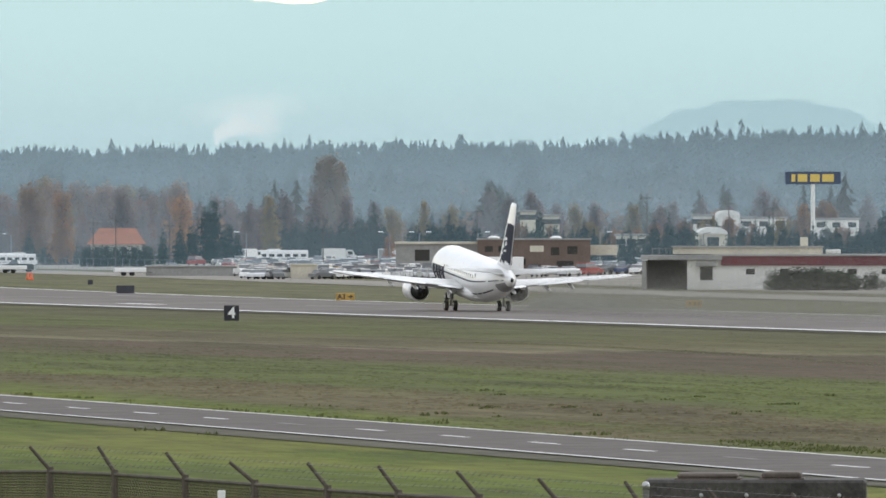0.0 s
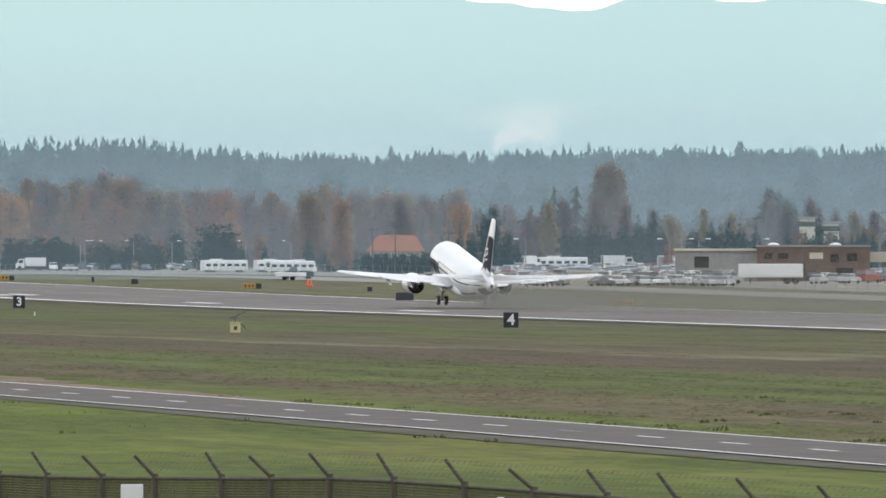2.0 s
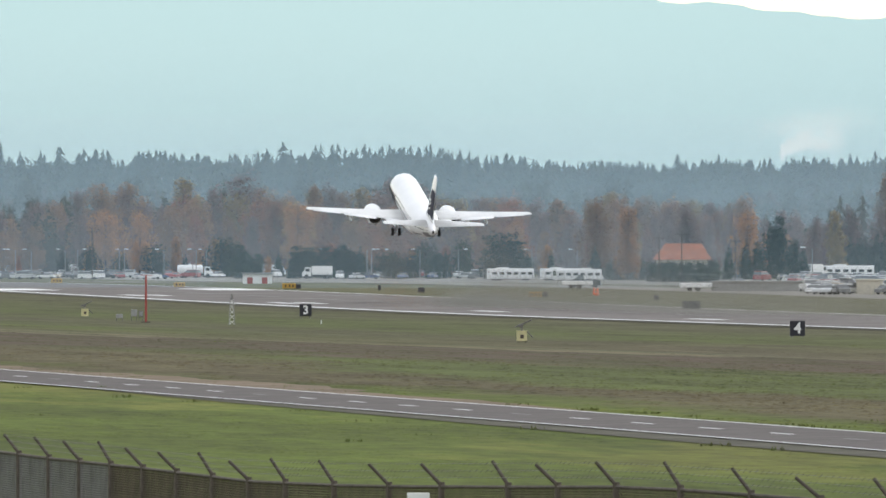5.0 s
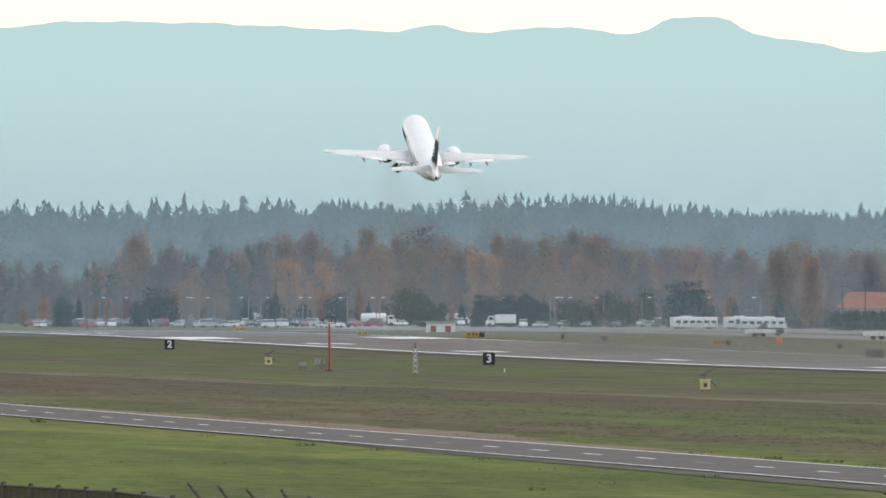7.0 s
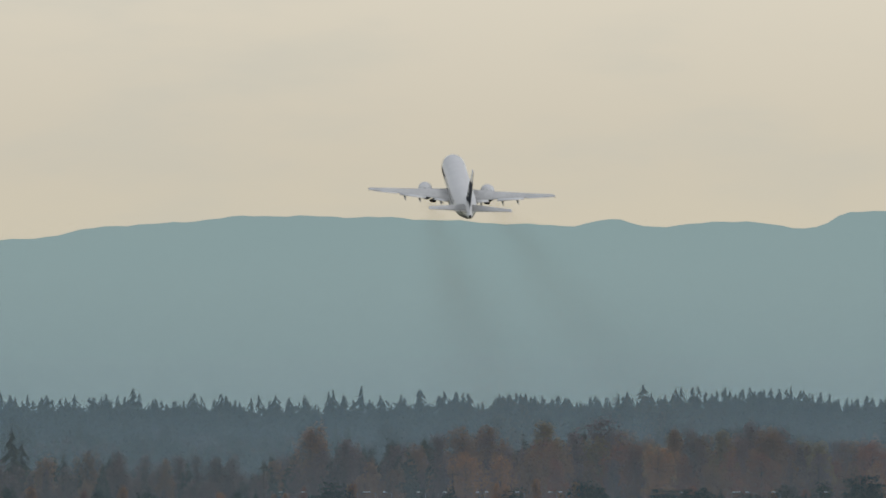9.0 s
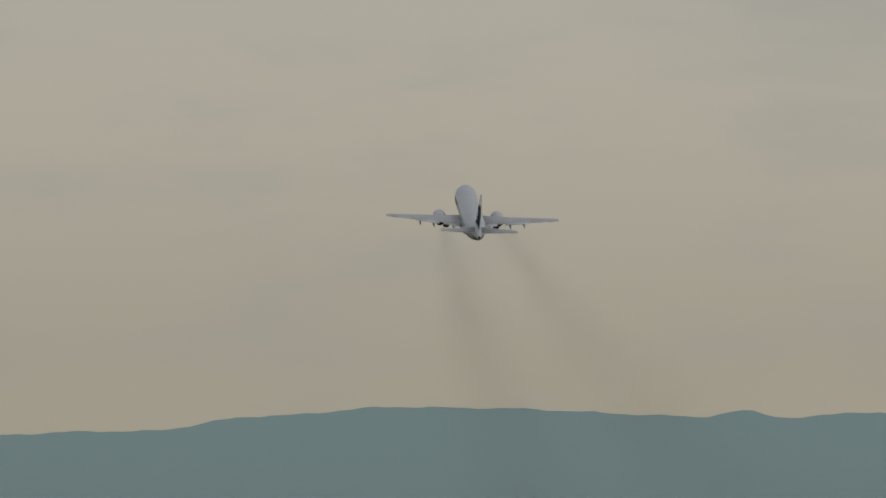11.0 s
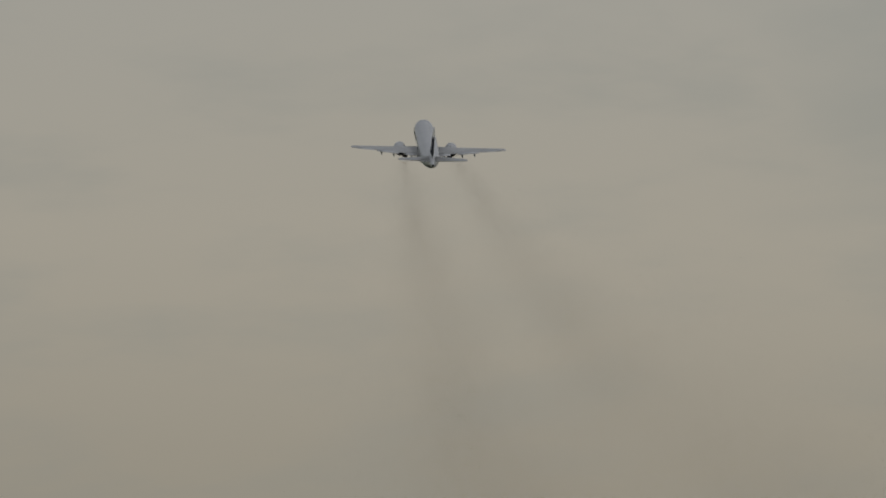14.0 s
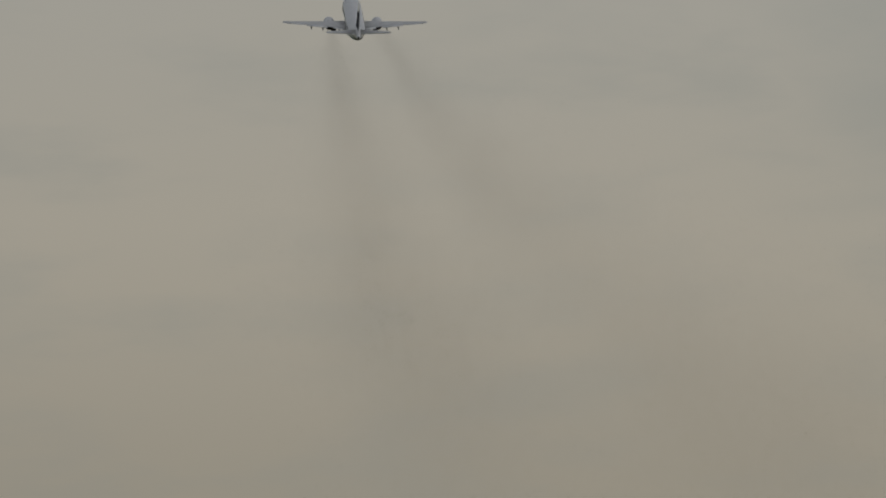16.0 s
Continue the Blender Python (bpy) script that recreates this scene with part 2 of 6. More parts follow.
BLACK = material("matt_black_metal", (0.012, 0.012, 0.013), 0.6)
RUBBER = material("tyre_rubber", (0.014, 0.014, 0.014), 0.85)
# mottled grey that stands for shade under the tail cone
TAIL_SHADE = material("tail_shade_grey", (0.26, 0.255, 0.26), 0.6, vary=0.35, scale=0.8)
STEEL = material("bare_steel", (0.45, 0.45, 0.46), 0.4, 0.8, vary=0.2, scale=2)
GALV = material("galvanised_weathered_steel", (0.17, 0.165, 0.16), 0.6, 0.3, vary=0.35, scale=3)
RUSTY = material("rusty_steel", (0.105, 0.085, 0.070), 0.8, 0.1, vary=0.45, scale=3)
DARK_CONCRETE = material("dark_weathered_concrete", (0.085, 0.078, 0.072), 0.9, second=(0.03, 0.028, 0.026), scale=1.6, bump=0.4)
SIGN_BLACK = material("sign_black", (0.014, 0.015, 0.024), 0.5)
# sign black lifted to navy-grey, haze put into the colour
SIGN_BACK = material("hazed_sign_back", (0.045, 0.048, 0.062), 0.7, vary=0.3, scale=1.5)
SIGN_WHITE = material("sign_white", (0.8, 0.8, 0.8), 0.5)
SIGN_YELLOW = material("sign_yellow", (0.47, 0.29, 0.06), 0.5, vary=0.15, scale=1)
BOX_YELLOW = material("faded_yellow_paint", (0.62, 0.57, 0.32), 0.6, vary=0.15, scale=2)
RED_PAINT = material("red_orange_paint", (0.33, 0.055, 0.045), 0.55, vary=0.2, scale=2)
ORANGE = material("safety_orange", (0.75, 0.14, 0.05), 0.6)
ROOF_ORANGE = material("orange_roof_tiles", (0.29, 0.088, 0.034), 0.8, vary=0.25, scale=0.5)
CREAM_WALL = material("cream_wall", (0.64, 0.60, 0.50), 0.85, vary=0.2, scale=0.3)
BROWN_WALL = material("brown_brick_wall", (0.17, 0.125, 0.105), 0.85, vary=0.25, scale=0.4)
GREY_WALL = material("grey_metal_wall", (0.33, 0.33, 0.32), 0.7, vary=0.2, scale=0.3)
WHITE_WALL = material("white_wall", (0.76, 0.76, 0.73), 0.75, vary=0.15, scale=0.3)
MAROON = material("maroon_fascia", (0.15, 0.035, 0.045), 0.6, vary=0.2, scale=0.3)
GLASS_DARK = material("dark_window_glass", (0.015, 0.018, 0.02), 0.12)
CAR_GLASS = material("car_window_glass", (0.15, 0.16, 0.17), 0.12, vary=0.3, scale=0.8, spec=0.6)
FENCE_WIRE = material("brown_weathered_wire", (0.10, 0.078, 0.055), 0.8, 0.1, vary=0.4, scale=2)
LAMP_POST = material("pale_lamp_post", (0.22, 0.22, 0.22), 0.6, vary=0.2, scale=1)
SIGN_NAVY = material("sign_navy", (0.012, 0.022, 0.07), 0.5)
SIGN_GOLD = material("sign_gold", (0.70, 0.50, 0.08), 0.5)
CAR_COLOURS = [material("car_paint_" + n, c, 0.3, vary=0.05, scale=2, coat=0.4) for n, c in
               (("white", (0.84, 0.84, 0.84)), ("silver", (0.54, 0.55, 0.56)), ("grey", (0.13, 0.135, 0.14)), ("black", (0.02, 0.02, 0.022)),
                ("red", (0.28, 0.03, 0.03)), ("blue", (0.04, 0.07, 0.16)), ("beige", (0.48, 0.42, 0.33)), ("yellow", (0.60, 0.36, 0.05)))]
BARK = material("bark", (0.075, 0.058, 0.045), 0.95, vary=0.3, scale=2)
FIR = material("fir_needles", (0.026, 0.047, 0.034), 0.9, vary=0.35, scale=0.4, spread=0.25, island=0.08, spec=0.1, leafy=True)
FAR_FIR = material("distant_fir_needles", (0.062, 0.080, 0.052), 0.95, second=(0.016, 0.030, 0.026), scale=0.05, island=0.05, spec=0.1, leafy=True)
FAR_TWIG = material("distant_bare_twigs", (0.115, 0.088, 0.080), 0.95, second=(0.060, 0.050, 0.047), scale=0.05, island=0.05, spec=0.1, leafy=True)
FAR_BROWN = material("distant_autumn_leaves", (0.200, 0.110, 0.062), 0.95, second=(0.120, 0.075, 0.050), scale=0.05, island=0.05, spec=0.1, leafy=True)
LEAF_BROWN = material("autumn_leaves_brown", (0.325, 0.165, 0.083), 0.9, second=(0.221, 0.124, 0.071), scale=0.12, spread=0.3, island=0.06, spec=0.1, leafy=True)
LEAF_ORANGE = material("autumn_leaves_orange", (0.468, 0.212, 0.065), 0.9, second=(0.338, 0.165, 0.071), scale=0.12, spread=0.2, island=0.06, spec=0.1, leafy=True)
LEAF_RUST = material("autumn_leaves_rust", (0.325, 0.118, 0.065), 0.9, second=(0.208, 0.088, 0.059), scale=0.12, spread=0.3, island=0.06, spec=0.1, leafy=True)
LEAF_OLIVE = material("autumn_leaves_olive", (0.312, 0.206, 0.071), 0.9, second=(0.208, 0.153, 0.065), scale=0.12, spread=0.25, island=0.06, spec=0.1, leafy=True)
LEAF_TAN = material("autumn_leaves_tan", (0.270, 0.195, 0.125), 0.9, second=(0.20, 0.155, 0.110), scale=0.12, spread=0.2, island=0.06, spec=0.1, leafy=True)
LEAF_GREY = material("bare_twigs", (0.205, 0.130, 0.120), 0.95, second=(0.140, 0.095, 0.094), scale=0.12, spread=0.25, island=0.06, spec=0.1, leafy=True)
SHRUB = material("dark_shrub_leaves", (0.033, 0.050, 0.033), 0.9, vary=0.4, scale=0.5, spread=0.25, island=0.08, spec=0.1, leafy=True)
WEED = material("weeds", (0.180, 0.220, 0.082), 0.95, second=(0.170, 0.175, 0.080), scale=0.3, island=0.22, spec=0.1, leafy=True)


# ---------------------------------------------------------------- mesh helpers
def mesh_of(name, bm, *mats, smooth=False):
    me = bpy.data.meshes.new(name)
    bm.normal_update()
    bm.to_mesh(me)
    bm.free()
    for m in mats:
        me.materials.append(m)
    if smooth:
        me.shade_smooth()
    return me


def part(name, bm, mat, parent=None, label="", smooth=False):
    """One mesh object, under its thing when a parent is given."""
    me = bm if isinstance(bm, bpy.types.Mesh) else mesh_of(name, bm, *(mat if isinstance(mat, (list, tuple)) else [mat]), smooth=smooth)
    ob = new(name, me)
    ob.parent = parent
    return tagged(ob, label)


def thing(name, m, label, category, group="", kind=""):
    ob = new(name)
    ob.matrix_world = m
    return tagged(ob, label, category, group, kind)


def box(bm, x0, x1, y0, y1, z0, z1, bevel=0.0, m=None, mat=0):
    vs = [bm.verts.new((x, y, z)) for z in (z0, z1) for x, y in ((x0, y0), (x1, y0), (x1, y1), (x0, y1))]
    fs = [bm.faces.new([vs[i] for i in f]) for f in ((3, 2, 1, 0), (4, 5, 6, 7), (0, 1, 5, 4), (1, 2, 6, 5), (2, 3, 7, 6), (3, 0, 4, 7))]
    for f in fs:
        f.material_index = mat
    if m:
        bmesh.ops.transform(bm, matrix=m, verts=vs)
    if bevel:
        bmesh.ops.bevel(bm, geom=list({e for f in fs for e in f.edges}), offset=bevel, segments=1, affect="EDGES")
    return bm


def solid(*args, **kw):
    return box(bmesh.new(), *args, **kw)


def loft(bm, rings, closed=True, mat=0):
    """A skin over rings of equally many points, with capped ends."""
    rows = [[bm.verts.new(p) for p in r] for r in rings]
    for a, b in zip(rows, rows[1:]):
        n = len(a)
        for i in range(n if closed else n - 1):
            f = bm.faces.new((a[i], a[(i + 1) % n], b[(i + 1) % n], b[i]))
            f.material_index = mat
    if closed:
        bm.faces.new(rows[0][::-1]).material_index = mat
        bm.faces.new(rows[-1]).material_index = mat
    return bm


def ring(centre, rx, rz, n=24, axis="y", power=1.0):
    """A round ring about an axis."""
    pts = []
    for i in range(n):
        a = 2 * math.pi * i / n
        c, s = math.cos(a), math.sin(a)
        c, s = math.copysign(abs(c) ** power, c), math.copysign(abs(s) ** power, s)
        d = {"y": (rx * c, 0, rz * s), "z": (rx * c, rz * s, 0), "x": (0, rx * c, rz * s)}[axis]
        pts.append(Vector(centre) + Vector(d))
    return pts


def rod(bm, a, b, r0, r1=None, n=6, mat=0):
    """A round bar from a to b."""
    a, b = Vector(a), Vector(b)
    r1 = r0 if r1 is None else r1
    q = (b - a).to_track_quat("Z", "Y")
    rows = [[c + q @ Vector((r * math.cos(2 * math.pi * i / n), r * math.sin(2 * math.pi * i / n), 0)) for i in range(n)] for c, r in ((a, r0), (b, r1))]
    return loft(bm, rows, mat=mat)


def text_mesh(name, words, size, mat, parent, m, depth=0.02, label=""):
    """Raised lettering in the built-in font, as a mesh."""
    cu = bpy.data.curves.new(name, "FONT")
    cu.body, cu.size, cu.extrude, cu.align_x, cu.align_y, cu.offset = words, size, depth, "CENTER", "CENTER", size * 0.025
    ob = bpy.data.objects.new(name, cu)
    me = bpy.data.meshes.new_from_object(ob)
    bpy.data.objects.remove(ob)
    me.materials.append(mat)
    o = part(name, me, mat, parent, label)
    o.matrix_local = m
    return o


def crown_mesh(name, vs, fs, outward, mat):
    """Loose sprays shaded as one rounded mass: each spray is turned, and lit, the way its side of the crown faces."""
    vs, fs, outward = np.array(vs, float), np.array(fs, int), np.array(outward, float)
    outward /= np.linalg.norm(outward, axis=1, keepdims=True) + 1e-9
    a, b, c = (vs[fs[:, i]] for i in range(3))
    back = (np.cross(b - a, c - a) * outward[fs].mean(axis=1)).sum(axis=1) < 0
    fs[back] = fs[back][:, ::-1]
    me = bpy.data.meshes.new(name)
    me.from_pydata(vs.tolist(), [], fs.tolist())
    me.shade_smooth()
    me.normals_split_custom_set_from_vertices(outward.tolist())
    me.materials.append(mat)
    return me


def spot(u, d):
    """A point of the plan: bearing u in steps of 1/24200 radian, d metres away."""
    a = radians(9.837) + (u - 410.4) / 24200
    return d * math.sin(a), d * math.cos(a)


def level(v, d):
    """The height at a depression of v - 408 steps, d metres away."""
    return EYE - (v - 408) * d / 24200


def ease(a, b, x):
    t = min(1.0, max(0.0, (x - a) / (b - a)))
    return t * t * (3 - 2 * t)


def ground(x, y):
    """The lie of the land: the dyke at the eye, a low shelf for the road, the flat airfield, a gentle rise beyond."""
    z = 1.8 * (1 - ease(82, 165, x))
    z += 4.1 * (1 - ease(15, 110, math.hypot(x, y)))
    z += (1.45 * ease(1420, 2200, y) - 0.25) * ease(165, 205, x)
    d = math.hypot(x, y)
    u = (math.atan2(x, y) - radians(9.837)) * 24200 + 410.4
    k = ease(270, 400, u)                      # the crowded lot stands on a terrace
    z -= 0.9 * (ease(2250, 2750, d) * (1 - k) + ease(2790, 3250, d) * k)
    # wooded hills behind the airfield
    hill = 21.6 + 2.4 * ease(1050, 1250, u) + 1.2 * (1 - ease(-1500, -1250, u))
    for c, h, w in ((-265, 2.0, 110), (130, -1.8, 190), (750, 0.9, 220), (-560, 0.6, 120)):
        hill += h * math.exp(-((u - c) / w) ** 2)
    z += hill * ease(3420, 4600, d)
    return z


# ---------------------------------------------------------------- ground, runway, road
def stretch(a, b, step0, grow):
    out, s = [a], step0
    while out[-1] < b:
        out.append(min(b, out[-1] + s))
        s *= grow
    return out


def build_ground():
    xs = [-2600, -1500, -900, -500, -250, -120, -60] + [i * 10 for i in range(-4, 45)] + [470, 520, 600, 700, 850, 1000, 1200, 1500, 2000, 2800, 3800]
    ys = [-900, -400, -150, -60] + [i * 12 for i in range(-2, 30)] + stretch(360, 4960, 18, 1.025)[1:]
    bm = bmesh.new()
    grid = [[bm.verts.new((x, y, ground(x, y))) for x in xs] for y in ys]
    for r0, r1 in zip(grid, grid[1:]):
        for i in range(len(xs) - 1):
            bm.faces.new((r0[i], r0[i + 1], r1[i + 1], r1[i]))
    tagged(part("ground", bm, GRASS, smooth=True), "mown airfield grass, green with rusty brown bands", "ground", kind="structure")


def ribbon(name, mat, centre, x0, x1, y0, y1, lift, step=20.0, label="", category="", parent=None, kind="structure", thick=0.0):
    """A paved strip or painted line along the runway, laid on the land."""
    bm = bmesh.new()
    n = max(1, int((y1 - y0) / step))
    rows = []
    for i in range(n + 1):
        y = y0 + (y1 - y0) * i / n
        c = centre(y)
        rows.append([bm.verts.new((c + x, y, ground(c + x, y) + lift)) for x in (x0, (x0 + x1) / 2, x1)])
    for a, b in zip(rows, rows[1:]):
        for i in range(2):
            bm.faces.new((a[i], a[i + 1], b[i + 1], b[i]))
    ob = part(name, bm, mat, parent, label)
    if category:
        tagged(ob, label, category, kind=kind)
    return ob


RW = 245.0                                   # runway centre line


def runway_centre(y):
    return RW


def road_centre(y):
    return 70.7 - 3.4 * ease(250, 700, y)


def build_paving():
    rw = ribbon("runway", RUNWAY, runway_centre, -22.9, 21.6, -300, 2349, 0.10, label="pale grooved grey runway with white edge lines", category="runway")
    ribbon("runway_shoulder", SHOULDER, runway_centre, -25.5, 22.8, -300, 2420, 0.05, label="dark asphalt shoulder strip of the runway", category="shoulder")
    for x, wide in ((-22.7, 1.7), (20.3, 0.9)):
        ribbon("edge_line", PAINT, runway_centre, x, x + wide, -300, 2348, 0.125, parent=rw)
    y = 905.0
    while y < 2250:                            # centre line stripes, 36 m long with 24 m gaps
        ribbon("centre_stripe", WORN_PAINT, runway_centre, -0.45, 0.45, y, y + 36.6, 0.125, parent=rw)
        y += 61.0
    for y in (2020.0,):                       # markings counted back from the far end
        for x in (-20.0, 11.0):
            ribbon("aiming_bar", PAINT, runway_centre, x, x + 9.0, y - 45.7, y, 0.125, parent=rw)
    for y, n in ((1411.0, 1), (1563.0, 1), (1715.0, 2), (1868.0, 2), (2173.0, 3)):
        for i in range(n):
            for s in (-1, 1):
                c = s * (11.9 + 3.3 * i)
                ribbon("touchdown_bar", PAINT if s < 0 else WORN_PAINT, runway_centre, c - .9, c + .9, y - 22.9, y, 0.125, parent=rw)
    for i in range(6):
        for s in (-1, 1):
            c = s * (2.6 + 3.5 * i)
            ribbon("threshold_bar", PAINT, runway_centre, c - .9, c + .9, 2297, 2343, 0.125, parent=rw)
    ribbon("taxiway", TAXI, lambda y: 329.0, -9.0, 9.0, 300, 2700, 0.06, label="worn grey concrete taxiway beyond the runway", category="taxiway")
    road = ribbon("road", ASPHALT, road_centre, -3.42, 3.5, 60, 1500, 0.045, step=6, label="grey asphalt perimeter road with white lines", category="road")
    ribbon("road_shoulder", SHOULDER, lambda y: road_centre(y) + 0.6 - 1.1 * math.exp(-((y - 385) / 75) ** 2) + 1.2 * ease(480, 560, y), -5.0, 2.3, 60, 1500, 0.022, step=6, label="dark gravelly verge along the road", category="verge")
    for x in (-3.34, 3.14):
        ribbon("edge_line", PAINT, road_centre, x, x + 0.2, 60, 1500, 0.055, step=4, parent=road)
    y, worn = 110.7, 0
    while y < 900:
        ribbon("lane_dash", (PAINT, PAINT, PAINT, WORN_PAINT, PAINT)[worn % 5], road_centre, -0.1, 0.1, y, y + 3.8, 0.055, step=2, parent=road)
        worn += 1
        y += 12.19
    # bare trodden earth along the far verge
    bm = bmesh.new()
    rows = []
    for i in range(60):
        y = 455 + i * 4.2
        k = math.sin(math.pi * i / 59)
        c = road_centre(y) + 3.55
        w = k * (3.2 + 2.2 * noise.noise(Vector((y * .03, 0, 0))) + 1.2 * noise.noise(Vector((y * .14, 5, 0))))
        rows.append([bm.verts.new((c + f, y, ground(c + f, y) + .035)) for f in (0, w * .5 + .02, max(.04, w))])
    for a, b in zip(rows, rows[1:]):
        for i in range(2):
            bm.faces.new((a[i], a[i + 1], b[i + 1], b[i]))
    tagged(part("bare_earth", bm, EARTH), "tan bare earth along the road verge", "bare earth", kind="structure")
    # concrete apron in front of the hangars and lots
    bm = bmesh.new()
    ys = [1300 + 60 * i for i in range(32)]
    rows = [[bm.verts.new((x, y, ground(x, y) + 0.03)) for x in (352, 440, 560, 760)] for y in ys]
    for a, b in zip(rows, rows[1:]):
        for i in range(3):
            bm.faces.new((a[i], a[i + 1], b[i + 1], b[i]))
    tagged(part("apron", bm, TAXI), "grey gravel and asphalt lots beyond the taxiway", "parking lot", kind="structure")


build_ground()
build_paving()


# ---------------------------------------------------------------- the airliner
def fuselage_rings():
    stations = ((18.30, .06, .06, 2.93), (18.05, .42, .38, 2.93), (17.6, .74, .70, 2.96), (16.9, 1.07, 1.05, 3.03), (16.0, 1.38, 1.42, 3.14),
                (15.0, 1.62, 1.72, 3.25), (13.8, 1.80, 1.93, 3.33), (12.3, 1.88, 2.0, 3.36), (6.0, 1.88, 2.0, 3.36), (0.0, 1.88, 2.0, 3.36),
                (-5.0, 1.88, 2.0, 3.36), (-7.0, 1.85, 1.93, 3.43), (-9.0, 1.73, 1.76, 3.54), (-11.0, 1.50, 1.52, 3.70), (-13.0, 1.16, 1.22, 3.88),
                (-14.8, .80, .89, 4.03), (-16.0, .50, .60, 4.12), (-16.7, .30, .38, 4.15), (-16.95, .14, .18, 4.16))
    return [ring((0, y, z), rx, rz, 32) for y, rx, rz, z in stations]


def skin_patch(y0, y1, a0, a1, lift, ny=8, na=4):
    """A painted panel that hugs the fuselage between two stations and two angles."""
    table = ((18.05, .42, .38, 2.93), (16.9, 1.07, 1.05, 3.03), (15.0, 1.62, 1.72, 3.25), (13.8, 1.80, 1.93, 3.33), (12.3, 1.88, 2.0, 3.36),
             (-5.0, 1.88, 2.0, 3.36), (-7.0, 1.85, 1.93, 3.43), (-9.0, 1.73, 1.76, 3.54), (-11.0, 1.50, 1.52, 3.70), (-13.0, 1.16, 1.22, 3.88),
             (-14.8, .80, .89, 4.03), (-16.0, .50, .60, 4.12), (-16.95, .14, .18, 4.16))
    ys = [t[0] for t in table][::-1]
    bm = bmesh.new()
    rows = []
    for i in range(ny + 1):
        y = y0 + (y1 - y0) * i / ny
        rx, rz, zc = (float(np.interp(y, ys, [t[k] for t in table][::-1])) for k in (1, 2, 3))
        rows.append([bm.verts.new(((rx + lift) * math.cos(a0 + (a1 - a0) * j / na), y, zc + (rz + lift) * math.sin(a0 + (a1 - a0) * j / na))) for j in range(na + 1)])
    for a, b in zip(rows, rows[1:]):
        for j in range(na):
            bm.faces.new((a[j], a[j + 1], b[j + 1], b[j]))
    return bm


def foil(le, te, thick, x=None, z=None, upright=False):
    """An aerofoil section from leading to trailing edge."""
    shape = ((0, 0), (.02, .30), (.10, .60), (.30, .80), (.55, .66), (.8, .32), (1, .03), (1, -.03), (.8, -.12), (.55, -.30), (.30, -.40), (.10, -.36), (.02, -.2))
    c = le - te
    if upright:
        shape = ((0, 0), (.03, .28), (.15, .48), (.35, .5), (.6, .36), (.85, .15), (1, .03), (1, -.03), (.85, -.15), (.6, -.36), (.35, -.5), (.15, -.48), (.03, -.28))
        return [Vector((t * thick, le - s * c, z)) for s, t in shape]
    return [Vector((x, le - s * c, z + t * thick)) for s, t in shape]


